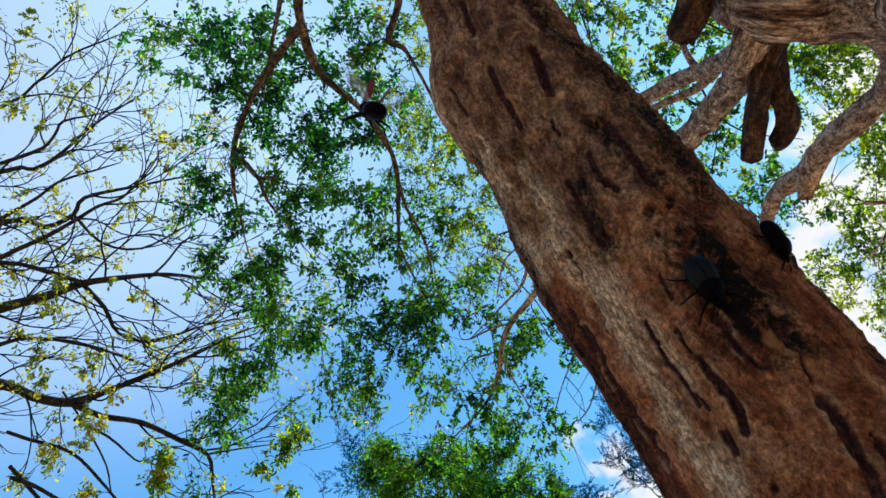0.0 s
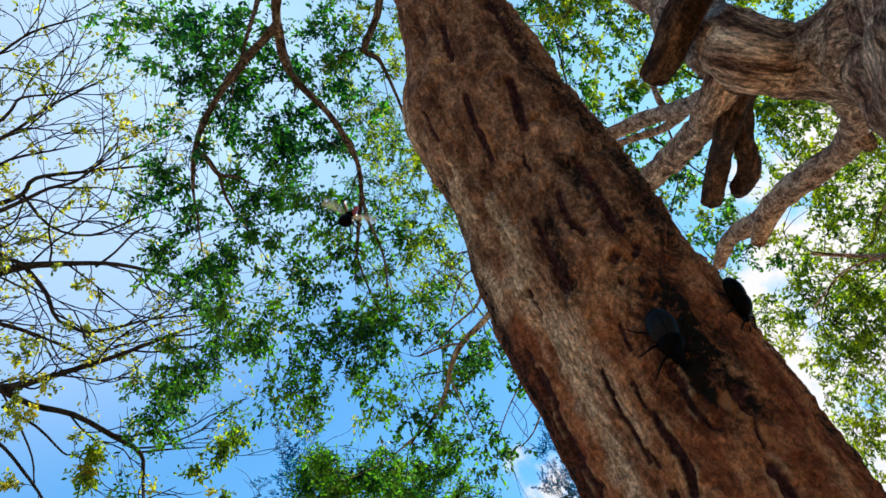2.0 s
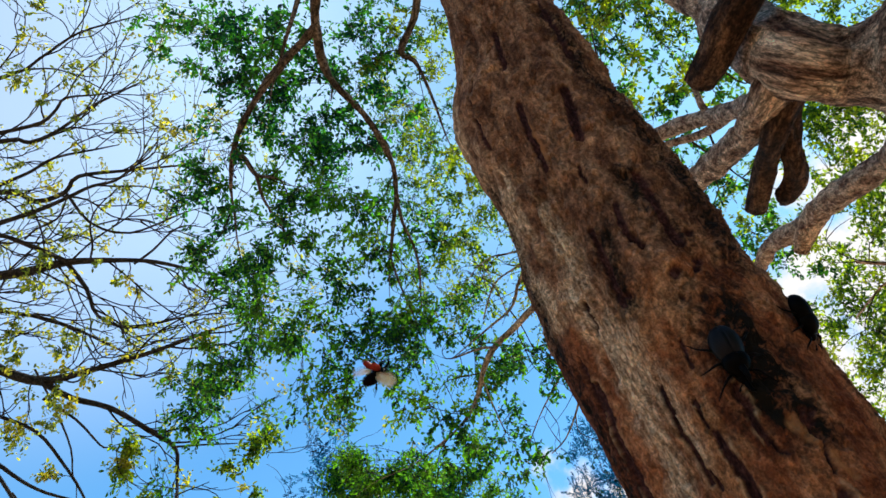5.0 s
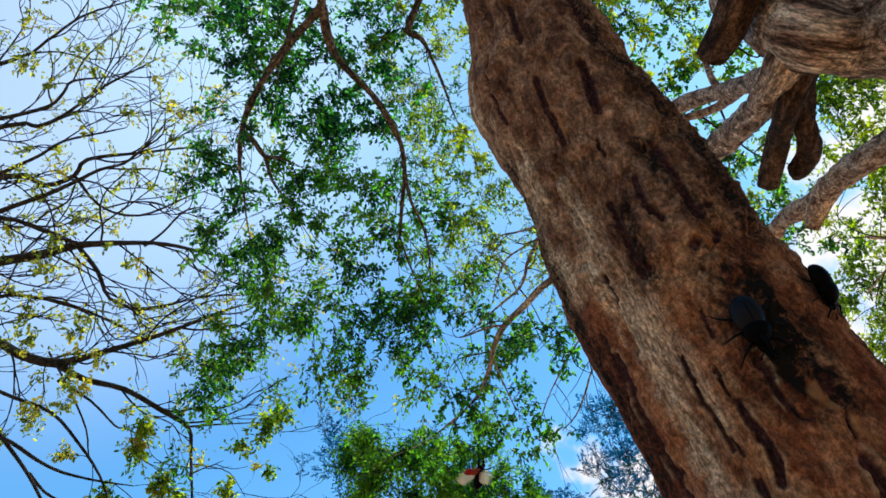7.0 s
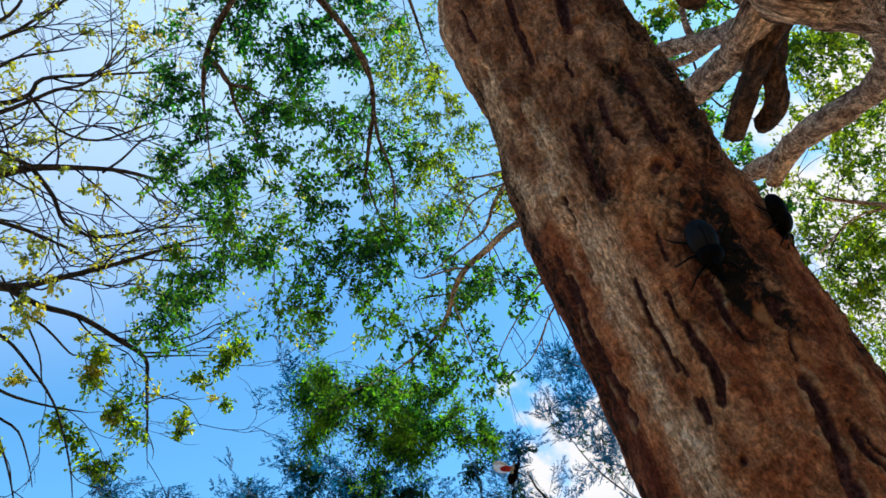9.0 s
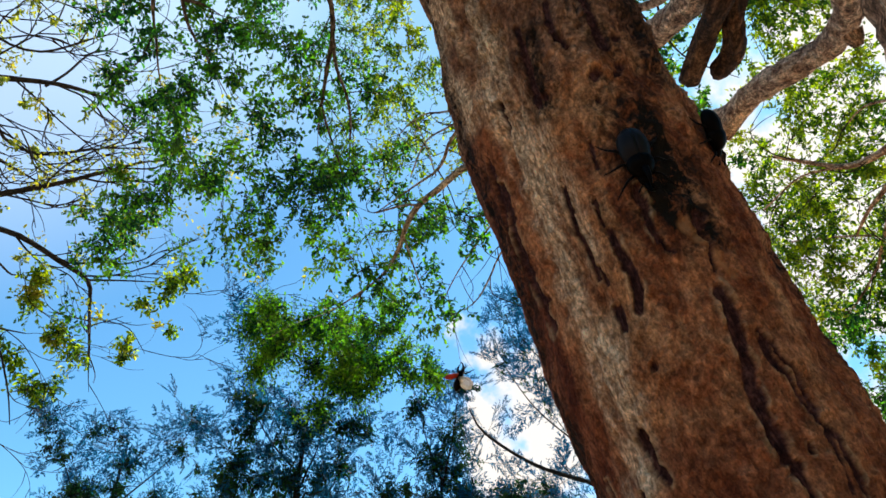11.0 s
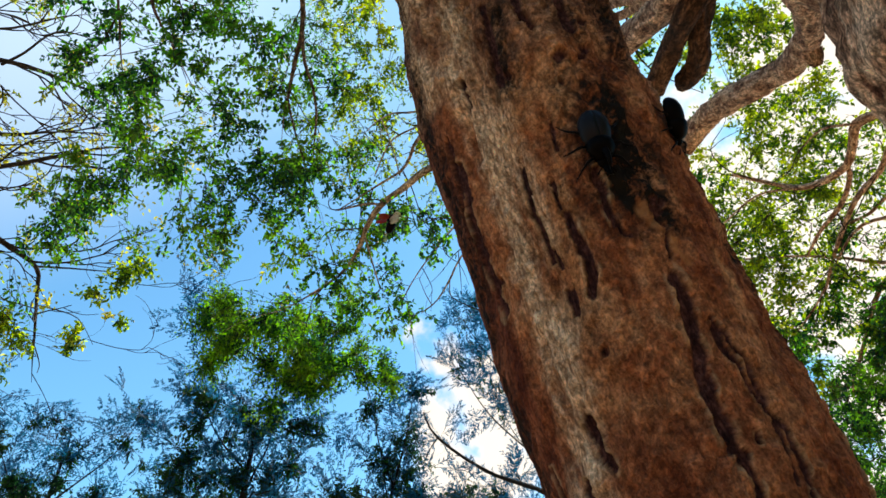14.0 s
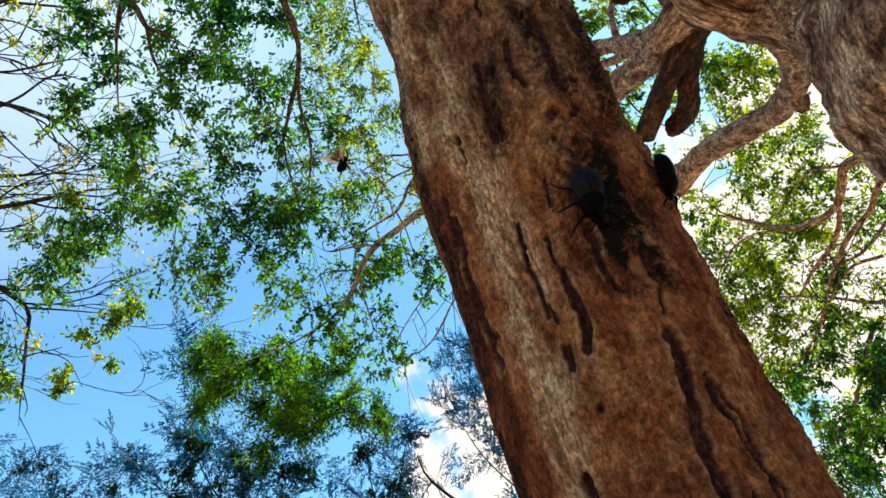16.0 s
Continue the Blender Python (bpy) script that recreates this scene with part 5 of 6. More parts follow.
bare.limb([(-8.473, 7.423, 9.097, 0.018), (-8.134, 7.840, 8.580, 0.018), (-7.824, 8.207, 8.017, 0.015), (-7.656, 8.315, 7.561, 0.012), (-7.393, 8.392, 7.247, 0.010)], sides=7, per_metre=5, name="branch", rough=0.05, skip=0.85)
bare.limb([(-8.411, 7.800, 8.776, 0.026), (-7.898, 8.129, 8.517, 0.022), (-7.484, 8.405, 8.159, 0.016), (-7.236, 8.338, 8.028, 0.011), (-6.876, 8.380, 7.871, 0.006)], sides=7, per_metre=5, name="branch", rough=0.05, skip=0.85)
bare.limb([(-6.796, 9.334, 8.632, 0.020), (-6.234, 9.372, 8.620, 0.015), (-5.576, 9.442, 8.605, 0.008), (-5.265, 9.329, 8.535, 0.005)], sides=7, per_metre=5, name="branch", rough=0.05, skip=0.85)
bare.limb([(-6.773, 9.715, 8.121, 0.014), (-6.435, 9.670, 8.012, 0.011), (-5.998, 9.711, 7.855, 0.008), (-5.677, 9.828, 7.442, 0.005)], sides=7, per_metre=5, name="branch", rough=0.05, skip=0.85)
bare.limb([(-6.783, 10.036, 7.604, 0.012), (-6.566, 10.059, 7.240, 0.008), (-6.457, 9.939, 6.990, 0.005)], sides=7, per_metre=5, name="branch", rough=0.05, skip=0.85)

# upper boughs of the sparse tree
bare.limb([(-8.450, 4.911, 10.674, 0.030), (-8.159, 4.875, 10.739, 0.030), (-7.740, 4.846, 10.898, 0.026), (-7.350, 4.768, 11.042, 0.022), (-6.771, 4.854, 11.221, 0.016), (-6.384, 4.880, 11.272, 0.008)], sides=7, per_metre=5, name="branch", rough=0.05, skip=0.5)
bare.limb([(-8.579, 5.354, 10.295, 0.042), (-8.293, 5.333, 10.354, 0.040), (-7.781, 5.367, 10.570, 0.036), (-7.331, 5.340, 10.743, 0.032), (-6.943, 5.292, 10.860, 0.027), (-6.553, 5.308, 10.927, 0.023), (-6.208, 5.187, 11.027, 0.018), (-5.812, 5.061, 11.149, 0.012), (-5.628, 4.756, 11.224, 0.006)], sides=7, per_metre=5, name="branch", rough=0.05, skip=0.5)
bare.limb([(-8.202, 5.750, 10.399, 0.018), (-7.965, 5.644, 10.458, 0.018), (-7.604, 5.594, 10.581, 0.016), (-7.348, 5.346, 10.726, 0.012)], sides=7, per_metre=5, name="branch", rough=0.05, skip=0.5)
bare.limb([(-6.946, 6.836, 10.681, 0.024), (-6.580, 6.718, 10.820, 0.020), (-6.204, 6.534, 10.996, 0.017), (-5.902, 6.477, 11.021, 0.012), (-5.549, 6.566, 10.968, 0.006)], sides=7, per_metre=5, name="branch", rough=0.05, skip=0.5)
bare.limb([(-7.491, 6.445, 10.540, 0.018), (-7.349, 6.227, 10.590, 0.018), (-7.244, 5.920, 10.664, 0.016), (-7.036, 5.671, 10.772, 0.013), (-6.622, 5.479, 10.983, 0.007)], sides=7, per_metre=5, name="branch", rough=0.05, skip=0.5)
bare.limb([(-7.572, 4.410, 11.648, 0.016), (-7.474, 4.151, 11.635, 0.014), (-7.247, 3.872, 11.716, 0.011), (-7.122, 3.599, 11.715, 0.008), (-6.963, 3.286, 11.743, 0.004)], sides=7, per_metre=5, name="branch", rough=0.05, skip=0.5)
bare.limb([(-8.231, 4.240, 11.200, 0.034), (-7.955, 4.255, 11.216, 0.033), (-7.445, 4.303, 11.392, 0.028), (-7.143, 4.174, 11.473, 0.024), (-6.904, 4.037, 11.505, 0.020), (-6.356, 4.155, 11.626, 0.012), (-5.814, 4.179, 11.753, 0.006)], sides=7, per_metre=5, name="branch", rough=0.05, skip=0.5)

LEFT_SPARSE = [
    (-6.91, 4.53, 11.15, 0.14), (-6.53, 4.00, 11.64, 0.16), (-7.29, 3.53, 11.30, 0.22), (-5.58, 5.05, 11.73, 0.14), (-7.65, 5.74, 9.85, 0.20),
    (-7.27, 5.67, 10.23, 0.18), (-7.85, 6.04, 9.44, 0.24), (-6.70, 6.62, 10.00, 0.14), (-6.30, 4.70, 11.48, 0.10), (-6.86, 4.75, 11.08, 0.10),
    (-5.83, 4.50, 11.85, 0.10), (-7.04, 6.21, 10.04, 0.14), (-7.71, 4.52, 10.53, 0.14), (-6.48, 5.44, 10.97, 0.10), (-6.30, 5.80, 10.87, 0.10),
    (-5.88, 5.32, 11.42, 0.10), (-6.71, 5.56, 10.73, 0.10), (-7.33, 5.08, 10.55, 0.12), (-6.22, 5.37, 11.18, 0.10), (-6.18, 7.00, 10.09, 0.14),
    (-7.15, 3.90, 11.25, 0.12),
]
LEFT_HIGH = [
    (-8.85, 6.97, 9.5, 0.29), (-9.24, 6.73, 10.05, 0.27), (-8, 7.61, 8.58, 0.25), (-8.89, 8.08, 8.34, 0.26),
    (-9.64, 8.23, 8.07, 0.26), (-7.44, 4.12, 12.93, 0.20), (-7.94, 3.36, 12.86, 0.23), (-7.96, 3.21, 13.65, 0.24),
    (-6.59, 3.9, 12.23, 0.16), (-7.29, 2.84, 13.28, 0.20), (-8.33, 4.04, 12.52, 0.20), (-7.61, 4.8, 12.39, 0.17),
    (-5.49, 5.15, 11.83, 0.15), (-8.66, 5.74, 10.28, 0.20), (-8.06, 5.34, 10.59, 0.16), (-6.69, 6.99, 10.1, 0.20),
    (-7.14, 6.97, 9.47, 0.20), (-6.66, 8.01, 9.65, 0.20), (-7.25, 7.02, 10.45, 0.17), (-7.84, 7.32, 9, 0.20),
    (-7.74, 4.99, 11.22, 0.14), (-7.22, 7.54, 9.95, 0.17), (-5.81, 7.81, 9.74, 0.20),
]
LEFT_DENSE = [
    (-5.43, 7.89, 8.52, 0.3), (-4.72, 8.73, 8.14, 0.25), (-5.05, 8.68, 7.87, 0.26),
    (-6.83, 8.31, 8.01, 0.30), (-6.93, 8.51, 7.64, 0.26), (-6.64, 8.92, 7.37, 0.28), (-6.41, 9.25, 7.09, 0.24), (-5.60, 9.17, 8.01, 0.22),
    (-5.14, 9.15, 8.42, 0.18), (-5.18, 9.64, 7.67, 0.14), (-5.84, 9.40, 7.44, 0.20), (-5.84, 9.55, 7.19, 0.14), (-6.92, 9.21, 6.56, 0.26),
    (-6.72, 9.39, 6.70, 0.20), (-7.36, 8.63, 6.92, 0.24), (-7.11, 8.89, 6.82, 0.22), (-8.03, 8.21, 6.61, 0.20),
]
LEFT_FRESH = [
    (-7.75, 7.98, 7.37, 0.20), (-7.75, 7.47, 8.02, 0.20), (-8.16, 7.26, 7.75, 0.20), (-5.84, 9.50, 7.28, 0.16), (-6.64, 8.97, 7.28, 0.20),
    (-6.92, 8.41, 7.79, 0.20), (-7.28, 7.37, 8.63, 0.18), (-7.50, 7.47, 8.29, 0.16), (-6.31, 7.94, 8.93, 0.16), (-7.61, 6.78, 8.89, 0.18),
    (-8.09, 6.58, 8.56, 0.20), (-6.99, 8.03, 8.19, 0.14), (-5.32, 9.46, 7.82, 0.12),
]

bare_spray(bare, 3)
bare.clumps(LEFT_SPARSE + LEFT_HIGH, 0.085, 1300, LEAF_YELLOW, 0.5, twig=0.012)
bare.clumps([(x, y, z, r * 1.15) for x, y, z, r in LEFT_FRESH], 0.085, 2000, LEAF_YELLOW, 0.5, twig=0.008)
bare.clumps([(x, y, z, r * 1.2) for x, y, z, r in LEFT_DENSE], 0.085, 2300, LEAF_LIGHT, 0.5, twig=0.008)

# feathery trees low over the horizon
CONIFER_CENTRE_TOP = [
    (-2.86, 8.3, 7.08, 0.4), (-2.34, 8.26, 6.86, 0.39), (-3.31, 9.38, 7.19, 0.48), (-2.68, 9.49, 6.94, 0.52),
    (-2.1, 9.47, 7.22, 0.44), (-1.57, 9.11, 6.62, 0.37), (-1.3, 9.46, 7.2, 0.35), (-2.18, 9.71, 6.76, 0.44),
    (-1.05, 8.96, 6.43, 0.28), (-1.61, 9.08, 7.28, 0.3), (-3.44, 8.96, 7.53, 0.3),
]
CONIFER_CENTRE = [
    (-3.98, 10.42, 6.85, 0.56), (-3.38, 10.45, 6.56, 0.55), (-2.68, 10.27, 6.37, 0.49), (-2.07, 10.41, 6.33, 0.54),
    (-4, 10.52, 5.83, 0.62), (-3.15, 10.53, 5.55, 0.61), (-2.5, 11.05, 5.94, 0.55), (-4.3, 11.06, 5.21, 0.62),
    (-3.61, 11.88, 5.2, 0.75), (-2.38, 10.94, 4.99, 0.69), (-1.83, 11.72, 5.71, 0.57), (-3.3, 12.19, 4.56, 1.11),
    (-4.62, 12.54, 4.47, 1.14),
]
CENTRE_WISPS = [
    (-4.09, 9.70, 8.06, 0.26), (-3.98, 9.96, 7.73, 0.26), (-4.06, 10.21, 7.25, 0.22), (-3.85, 10.45, 6.96, 0.24), (-4.21, 9.74, 7.92, 0.16),
]
CONIFER_RIGHT = [
    (-1.35, 11.8, 7.3, 0.56), (-0.74, 12.13, 6.89, 0.62), (-1.12, 12.05, 6.33, 0.6), (-0.54, 12.56, 6, 0.61),
    (0.25, 11.97, 5.69, 0.57), (-1.3, 12.18, 5.57, 0.58), (0.87, 12.52, 5.98, 0.45), (1.25, 12.6, 5.6, 0.6),
    (-0.59, 11.12, 7.28, 0.34), (0.26, 13.31, 5.42, 0.93), (-0.95, 13.1, 4.98, 1),
]
CONIFER_LEFT = [
    (-7.52, 11.36, 6.4, 0.49), (-6.77, 11.06, 6.68, 0.34), (-7.5, 12.32, 6.16, 0.61), (-6.44, 11.67, 6.32, 0.49),
    (-6.13, 12.4, 5.97, 0.61), (-6.57, 12.11, 5.47, 0.59), (-7.43, 11.94, 5.33, 0.58), (-5.48, 11.66, 6.51, 0.4),
    (-5.41, 11.68, 7.06, 0.36), (-7.77, 10.82, 6.78, 0.38), (-7.48, 13.21, 4.82, 1.22), (-5.92, 13.37, 4.96, 1.13),
]
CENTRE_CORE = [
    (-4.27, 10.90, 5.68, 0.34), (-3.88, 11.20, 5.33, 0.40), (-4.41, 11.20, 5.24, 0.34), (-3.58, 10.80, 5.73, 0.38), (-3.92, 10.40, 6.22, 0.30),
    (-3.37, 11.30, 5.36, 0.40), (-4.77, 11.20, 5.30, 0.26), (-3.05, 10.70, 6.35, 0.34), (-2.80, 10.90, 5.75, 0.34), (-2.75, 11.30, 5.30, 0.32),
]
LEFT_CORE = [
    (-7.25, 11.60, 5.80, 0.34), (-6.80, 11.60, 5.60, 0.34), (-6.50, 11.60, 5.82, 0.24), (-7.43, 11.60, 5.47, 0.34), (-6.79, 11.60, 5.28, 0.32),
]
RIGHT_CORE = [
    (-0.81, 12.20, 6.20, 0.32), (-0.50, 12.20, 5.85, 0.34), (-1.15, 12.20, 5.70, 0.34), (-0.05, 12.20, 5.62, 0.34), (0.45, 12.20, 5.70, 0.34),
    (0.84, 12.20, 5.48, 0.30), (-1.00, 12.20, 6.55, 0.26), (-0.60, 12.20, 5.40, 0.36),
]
CONIFER_BEHIND = [
    (0.34, 11.69, 9.03, 0.44), (0.66, 12.05, 8.61, 0.49), (0.2, 11.37, 7.86, 0.31), (0.86, 12.24, 7.97, 0.49),
    (1.09, 12.83, 7.66, 0.39), (0.53, 10.69, 8.87, 0.31), (1.16, 11.43, 8.36, 0.42), (1.36, 11.81, 7.85, 0.42),
]



def feathery_tree(rows, seed, label, per_m2, leaf=0.15, extra=(), top=None, inner=1000, bough=(), wisps=(), core=()):
    """A slender tree under its clumps, with a straight stem and side branches."""
    cx = sum(c[0] for c in rows) / len(rows)
    cy = sum(c[1] for c in rows) / len(rows)
    h = 0.96 * max(c[2] for c in rows)
    tx, ty, h = top or (cx, cy, h)
    foot = (tx + 0.1, ty, 0)
    t = Tree(thing("feathery_tree", label, "tree", pose(*foot), group="feathery trees beyond"), foot, seed, STEM_BARK, SHOOT_BARK)
    t.limb([(foot[0], ty, 0, 0.13), (tx + 0.14, ty, h * 0.4, 0.085), (tx - 0.03, ty, h * 0.72, 0.055), (tx, ty, h, 0.012)], name="trunk", sides=10, per_metre=6)
    for x, y, z, r in rows[::2]:
        zz = max(0.5, z - 0.7 - math.hypot(x - tx, y - ty) * 0.55)
        zz = min(zz, h * 0.93)
        t.limb([(tx, ty, zz, 0.020), (tx * 0.65 + x * 0.35, ty * 0.65 + y * 0.35, zz * 0.75 + z * 0.25, 0.016), (tx * 0.3 + x * 0.7, ty * 0.3 + y * 0.7 + 0.1, zz * 0.42 + z * 0.58, 0.011), (x, y, z, 0.006)], name="branch", sides=6, per_metre=6, skip=0.3)
    if bough:
        t.limb(bough, name="bough", sides=8, per_metre=6)
    if extra:
        t.clumps(extra, 0.058, 3600, LEAF_TOP, 0.5, twig=0.010, loose=4, wide=0.72, leaf_label="dense small fresh green leaves")
    # core leaves, coloured as dark as the shade within the crown
    t.clumps([(x, y, z, r * 0.62) for x, y, z, r in rows] + list(core), 0.07, inner, LEAF_INNER_SHADE, 0.42, twig=0.009, loose=2, wide=0.6, small=0.6, leaf_label="inner leaves with the crown's shade in their colour")
    for x, y, z, r in wisps:
        t.growth.spray(x - foot[0], y - foot[1], z, r, leaf, 90, twig=0.012)
    t.clumps([(x, y, z, r * 0.7) for x, y, z, r in rows], leaf, per_m2, LEAF_FEATHER, fronds=True, twig=0.012, loose=3, wide=0.9, small=0.55, leaf_label="flat green sprays with sky blue put into their colour")


feathery_tree(CONIFER_CENTRE, 51, "feathery dark green tree with fresh green top", 44, extra=CONIFER_CENTRE_TOP, wisps=CENTRE_WISPS, core=CENTRE_CORE, top=(-3.02, 10.6, 6.9), inner=2800)
feathery_tree(CONIFER_RIGHT, 52, "feathery blue-green tree against a white cloud", 40, top=(-0.95, 12.2, 6.5), inner=2400, core=RIGHT_CORE, bough=[(1.87, 12.03, 5.72, 0.045), (1.50, 11.92, 5.88, 0.040), (0.65, 11.69, 6.10, 0.032), (-0.17, 11.32, 6.53, 0.022), (-0.41, 11.05, 6.86, 0.010)])
feathery_tree(CONIFER_LEFT, 53, "low feathery blue-green tree under blue sky", 30, inner=2400, core=LEFT_CORE)
feathery_tree(CONIFER_BEHIND, 54, "feathery blue-green tree behind the trunk", 55, top=(1.9, 12.0, 8.2), inner=700)


# ---- beetles ----
def blob(radii, centre, taper=0.0, flat=0.0, half=0, seg=28, ringn=18):
    """An egg-shaped body: taper narrows it towards its front, flat presses its underside, half keeps one side of it."""
    bm = bmesh.new()
    bmesh.ops.create_uvsphere(bm, u_segments=seg, v_segments=ringn, radius=1.0)
    for v in bm.verts:
        v.co = Vector((v.co.x, v.co.z, -v.co.y))
        k = 1 - taper * v.co.y
        if v.co.z < 0:
            v.co.z *= 1 - flat
        v.co = Vector((v.co.x * radii[0] * k, v.co.y * radii[1], v.co.z * radii[2] * k))
    if half:
        geom = bm.verts[:] + bm.edges[:] + bm.faces[:]
        cut = bmesh.ops.bisect_plane(bm, geom=geom, plane_co=(half * 0.0002, 0, 0), plane_no=(-half, 0, 0), clear_outer=True)
        edges = [e for e in cut["geom_cut"] if isinstance(e, bmesh.types.BMEdge)]
        bmesh.ops.edgeloop_fill(bm, edges=edges)
    bmesh.ops.translate(bm, verts=bm.verts, vec=centre)
    return bm


def horn_mesh(points, sides=9):
    return limb_mesh("horn", points, sides, 900, 0.03, 3)


def leg_mesh(points):
    """Thigh, shin with spines and a jointed claw, as one bent leg."""
    c = spline(points, 900, 6)
    v, _ = rings(c, 7)
    verts, faces = [v.reshape(-1, 3)], tube_faces(len(c), 7).tolist()
    start = len(c) * 7
    k = int(len(c) * 0.55)
    for j in range(3):
        p, q = c[k + j * 4], c[k + j * 4 + 3]
        way = unit(q[:3] - p[:3])
        out = unit(np.cross(way, (0.2, 0.4, 1.0)))
        tri = np.array([p[:3] - way * 0.0006, p[:3] + way * 0.0006, p[:3] + out * 0.0022 + way * 0.0012, p[:3] + np.array([0, 0, 0.0007])])
        verts.append(tri)
        faces += [(start, start + 1, start + 2), (start + 1, start + 3, start + 2), (start + 3, start, start + 2)]
        start += 4
    return mesh_from("leg", np.vstack(verts), faces)


def beetle_front(b, shell_mat, horned=True):
    if horned:
        shield, brow = blob((0.0122, 0.0122, 0.0106), (0, 0.0085, 0.0076), 0.16, 0.45), 0.0205
    else:
        shield, brow = blob((0.0136, 0.0140, 0.0116), (0, 0.0030, 0.0072), 0.16, 0.45), 0.0160
    part("pronotum", shield, shell_mat, b, "glossy black shield")
    head = part("head", blob((0.0056, 0.0062, 0.0048), (0, brow, 0.0045), 0.1, 0.2), SHELL, b)
    if horned:
        part("horn", horn_mesh([(0, 0.026, 0.006, 0.0024), (0, 0.031, 0.0075, 0.0019), (0, 0.036, 0.0115, 0.0015), (0, 0.0385, 0.0165, 0.0010)]), SHELL, head, "curved black horn")
        part("horn", horn_mesh([(0, 0.015, 0.0155, 0.0030), (0, 0.022, 0.0175, 0.0021), (0, 0.0275, 0.0175, 0.0014), (0, 0.031, 0.0160, 0.0008)]), SHELL, b, "black horn of the shield")
    for s in (-1, 1):
        part("antenna", horn_mesh([(s * 0.004, 0.0265, 0.005, 0.0004), (s * 0.0065, 0.029, 0.005, 0.0004), (s * 0.0075, 0.0305, 0.0045, 0.0009), (s * 0.0085, 0.0315, 0.0045, 0.0005)], 6), LEG, head)


def legs(b, spread):
    for s in (-1, 1):
        for y0, dy, reach, lift in ((0.014, 0.012, 0.021, 0.004), (0.003, 0.002, 0.024, 0.004), (-0.005, -0.013, 0.023, 0.004)):
            k = reach * spread
            part("leg", leg_mesh([(s * 0.006, y0, 0.003, 0.0013), (s * k * 0.55, y0 + dy * 0.45, 0.003 + lift, 0.0013), (s * k * 0.8, y0 + dy * 0.9, 0.0028, 0.0009),
                                  (s * k * 0.95, y0 + dy * 1.25, 0.0008, 0.0006), (s * k * 1.08, y0 + dy * 1.55, 0.0004, 0.0003)]), LEG, b)


def resting_beetle(label, m, spread=1.0, horned=True, case=None):
    b = thing("rhinoceros_beetle", label, "beetle", m, group="beetles resting on the trunk")
    part("abdomen", blob((0.0118, 0.0180, 0.0075), (0, -0.0100, 0.0062), 0.05, 0.4), BELLY, b)
    for s in (-1, 1):
        part("elytron", blob((0.0140, 0.0205, 0.0120), (0, -0.0100, 0.0070), 0.10, 0.55, s), case or SHELL_BLUE, b, "black wing case" if case else "blue-black wing case with a dull sheen")
    part("scutellum", blob((0.0028, 0.0032, 0.0012), (0, 0.0048, 0.0172), 0.3), SHELL, b)
    beetle_front(b, SHELL, horned)
    legs(b, spread)
    return b


def on_trunk(z, deg, turn, lift=0.0, size=1.0, dip=0.0):
    """A pose on the bark, head down the trunk, turned about the outward way."""
    z = np.array([z])
    t, a, e = (k[0] for k in trunk_frame(z))
    out = a * math.sin(radians(deg)) - e * math.cos(radians(deg))
    p = trunk_axis(z)[0] + out * (trunk_radius(z)[0] + lift)
    y, zz = Vector(-t), Vector(out)
    m = Matrix((y.cross(zz), y, zz)).transposed().to_4x4()
    return Matrix.Translation(p) @ m @ pose(0, 0, 0, -dip, 0, turn) @ Matrix.Scale(size, 4)


resting_beetle("blue-black rhinoceros beetle, head down on the chewed bark", on_trunk(1.945, 0.6, -5, 0.003, 0.93), 1.2)
resting_beetle("hornless black beetle clinging to the trunk's edge", on_trunk(1.963, 45.0, 14, 0.004, 0.83, 12), 1.2, False, SHELL)


def wing_mesh(s):
    """A long clear hind wing, cambered, from its hinge outwards."""
    rows, cols = 14, 6
    verts, faces = [], []
    for i in range(rows + 1):
        u = i / rows
        w = 0.0030 + 0.0115 * math.sin(math.pi * min(1, u * 0.93 + 0.03)) ** 0.7 * (0.65 + 0.55 * u)
        for j in range(cols + 1):
            k = j / cols - 0.35
            verts.append((s * 0.046 * u, -k * w * 2 + 0.004 * math.sin(u * 2.2), 0.003 * math.sin(u * 3.0) + 0.0016 * math.cos(k * 4) + 0.0005 * (-1) ** j))
    for i in range(rows):
        for j in range(cols):
            a = i * (cols + 1) + j
            faces.append((a, a + 1, a + cols + 2, a + cols + 1))
    return mesh_from("wing", verts, faces)


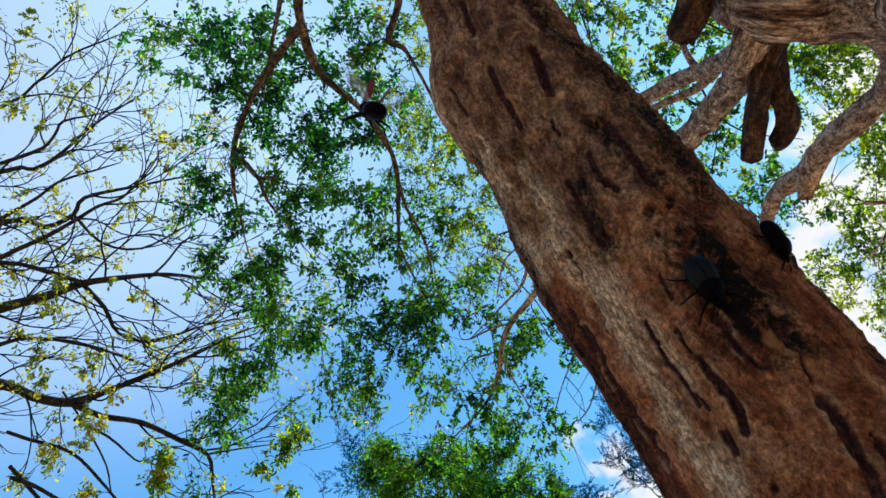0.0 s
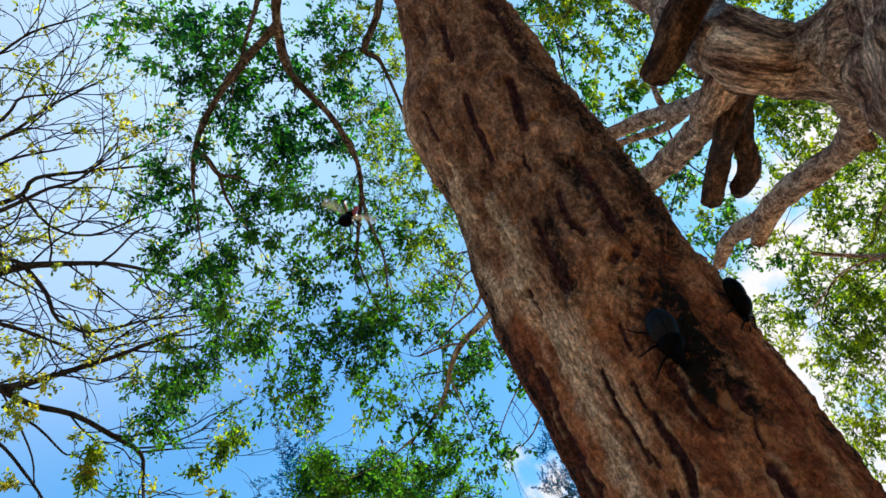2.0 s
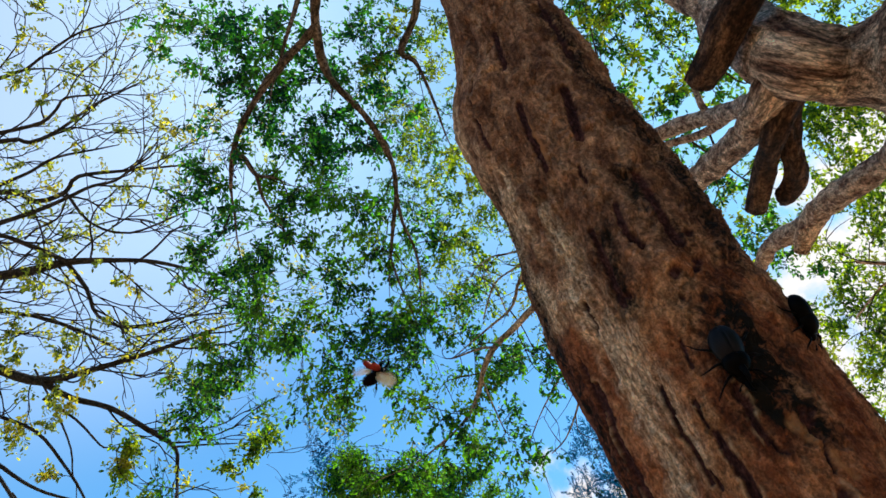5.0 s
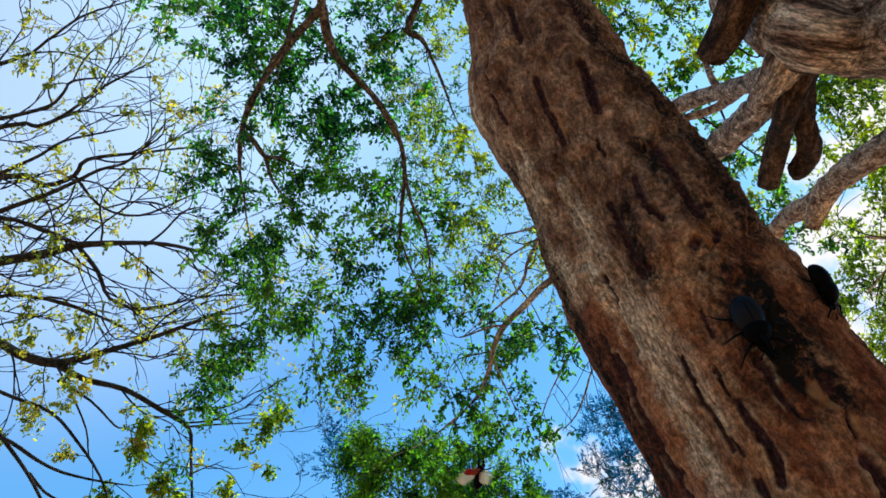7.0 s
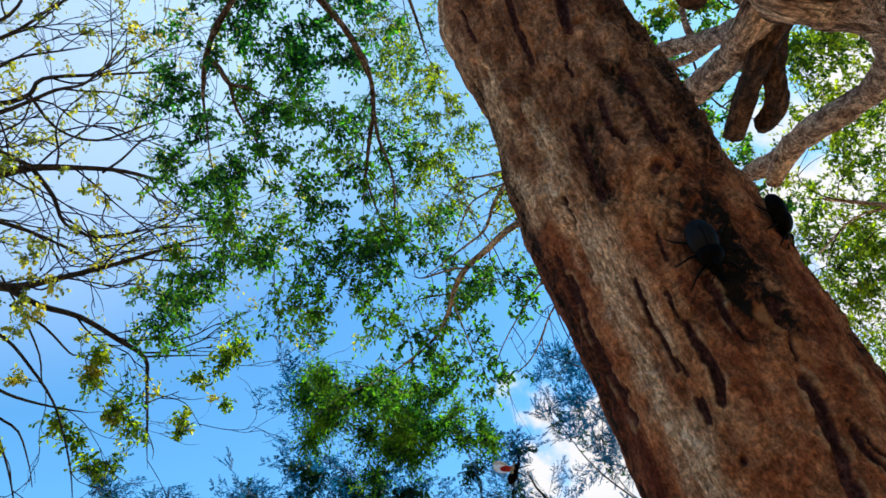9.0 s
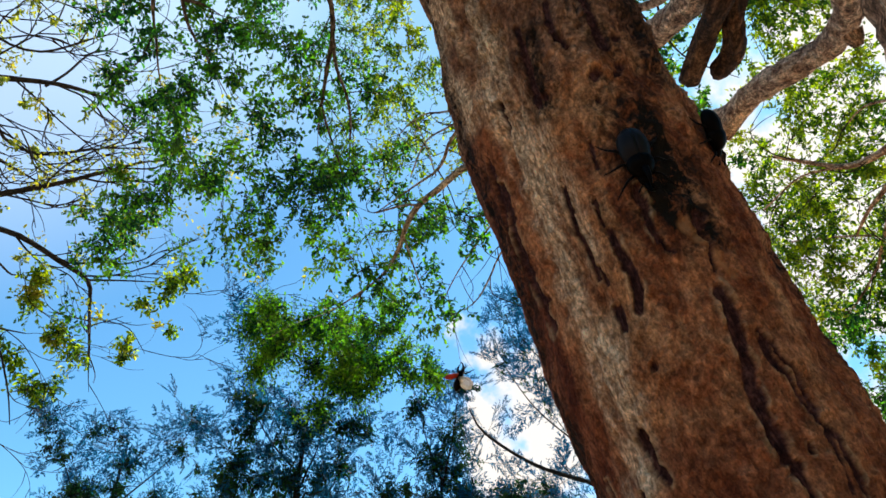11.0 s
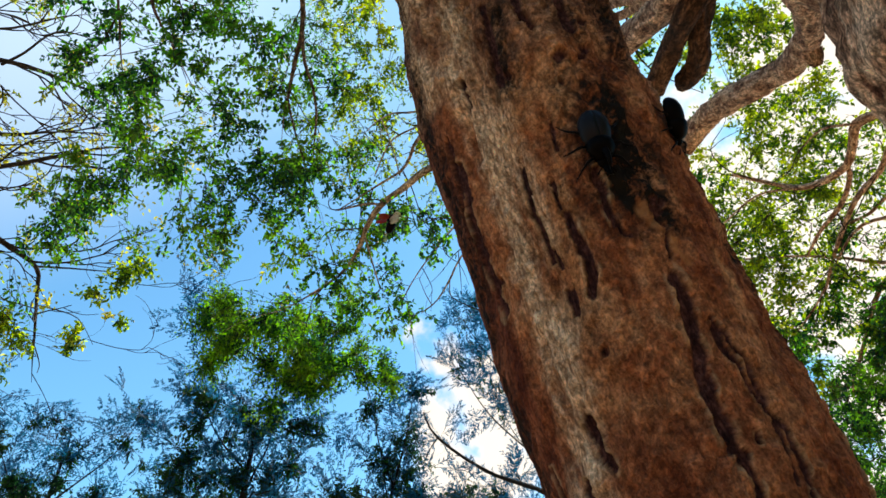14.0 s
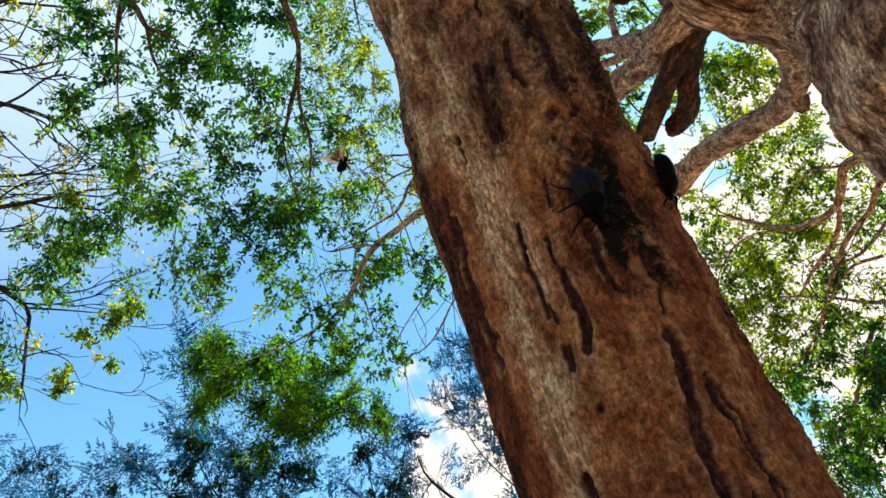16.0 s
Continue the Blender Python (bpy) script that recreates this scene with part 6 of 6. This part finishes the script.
def flying_beetle():
    b = thing("flying_beetle", "black beetle in flight with raised red-brown wing cases", "beetle", pose(*FLIGHT[0][1:]))
    part("abdomen", blob((0.0132, 0.0190, 0.0105), (0, -0.0100, 0.0050), 0.05, 0.1), BELLY, b, "dark red-brown belly")
    beetle_front(b, SHELL)
    for s in (-1, 1):
        for y0, dy, k in ((0.014, 0.010, 0.017), (0.003, -0.002, 0.021), (-0.005, -0.016, 0.017)):
            part("leg", leg_mesh([(s * 0.005, y0, 0.002, 0.0015), (s * k * 0.6, y0 + dy * 0.4, -0.003, 0.0016), (s * k, y0 + dy, -0.0075, 0.0011),
                                  (s * k * 1.1, y0 + dy * 1.4, -0.012, 0.0007), (s * k * 1.15, y0 + dy * 1.6, -0.0145, 0.0004)]), LEG, b)
        case = part("elytron", blob((0.0068, 0.0140, 0.0020), (s * 0.0035, -0.0132, 0), 0.05, 0.5), CASE, b, "raised red-brown wing case")
        case.matrix_local = Matrix.Translation((s * 0.0065, 0.004, 0.0135)) @ Euler((radians(-68), radians(s * -30), radians(s * 62))).to_matrix().to_4x4()
    wings = []
    for s in (-1, 1):
        wing = part("wing", wing_mesh(s), WING, b, "clear amber hind wing")
        part("vein", limb_mesh("vein", [(0, 0.004, 0.001, 0.0007), (s * 0.02, 0.0085, 0.004, 0.0006), (s * 0.034, 0.0085, 0.004, 0.0004), (s * 0.045, 0.003, 0.002, 0.0002)], 5, 300, 0), BELLY, wing)
        wings.append((s, wing))
    return b, wings


FLIGHT = [
    (0, -0.157, 0.299, 2.193, 48, -7, 48),
    (0.3, -0.169, 0.382, 2.298, 52, -10, 46),
    (0.6, -0.182, 0.457, 2.354, 56, -12, 45),
    (1, -0.193, 0.553, 2.443, 51, -19, 38),
    (1.3, -0.225, 0.643, 2.534, 52, -14, 43),
    (1.6, -0.243, 0.655, 2.540, 68, -1, 37),
    (2, -0.271, 0.663, 2.515, 74, 23, 21),
    (2.3, -0.293, 0.659, 2.499, 60, 38, -4),
    (2.6, -0.304, 0.662, 2.479, 46, 44, -21),
    (3, -0.328, 0.665, 2.447, 47, 44, -20),
    (3.3, -0.342, 0.672, 2.420, 47, 44, -20),
    (3.6, -0.347, 0.673, 2.398, 49, 44, -19),
    (4, -0.346, 0.690, 2.358, 53, 42, -17),
    (4.2, -0.344, 0.697, 2.336, 55, 41, -17),
    (6.3, -0.320, 1.143, 2.337, 87, 19, -18),
    (6.6, -0.297, 1.158, 2.329, 87, 21, -26),
    (7, -0.254, 1.228, 2.299, 85, 22, -36),
    (7.3, -0.226, 1.281, 2.293, 84, 23, -40),
    (7.6, -0.195, 1.332, 2.280, 82, 25, -43),
    (8, -0.159, 1.367, 2.265, 80, 26, -49),
    (8.3, -0.134, 1.395, 2.254, 79, 25, -50),
    (8.6, -0.120, 1.419, 2.245, 78, 25, -51),
    (9, -0.106, 1.497, 2.265, 75, 25, -52),
    (9.2, -0.103, 1.508, 2.262, 74, 25, -53),
    (11.3, -0.069, 1.415, 2.293, 80, 21, -61),
    (11.6, -0.064, 1.374, 2.300, 78, 17, -58),
    (12, -0.064, 1.344, 2.329, 76, 11, -54),
    (12.3, -0.069, 1.299, 2.344, 73, 7, -51),
    (12.6, -0.076, 1.280, 2.368, 72, 4, -48),
    (13, -0.085, 1.245, 2.399, 75, 2, -47),
    (13.3, -0.082, 1.201, 2.415, 77, 1, -46),
    (13.6, -0.101, 1.190, 2.464, 79, 1, -50),
    (14, -0.113, 1.151, 2.490, 77, 4, -69),
    (14.3, -0.125, 1.126, 2.520, 74, 5, -84),
    (14.6, -0.139, 1.102, 2.546, 71, 5, -98),
    (15, -0.158, 1.088, 2.595, 69, 3, -113),
    (15.3, -0.166, 1.068, 2.615, 73, 5, -94),
    (15.6, -0.188, 1.075, 2.674, 76, 5, -70),
    (16, -0.214, 1.047, 2.705, 76, 5, -41),
]

flyer, flyer_wings = flying_beetle()


def motions():
    """The one beetle flies; its hind wings beat all the while."""
    walk(flyer, [(t, pose(*p)) for t, *p in FLIGHT])
    for s, wing in flyer_wings:
        rows = []
        for k in range(0, 481):
            t = k / 30
            a = 8 + 42 * math.sin(2 * math.pi * 6.3 * t + 2.6)
            rows.append((t, pose(s * 0.007, 0.001, 0.0125, 0, -s * a, s * (-14 + 12 * math.cos(2 * math.pi * 6.3 * t + 1.7)))))
        walk(wing, rows)


motions()
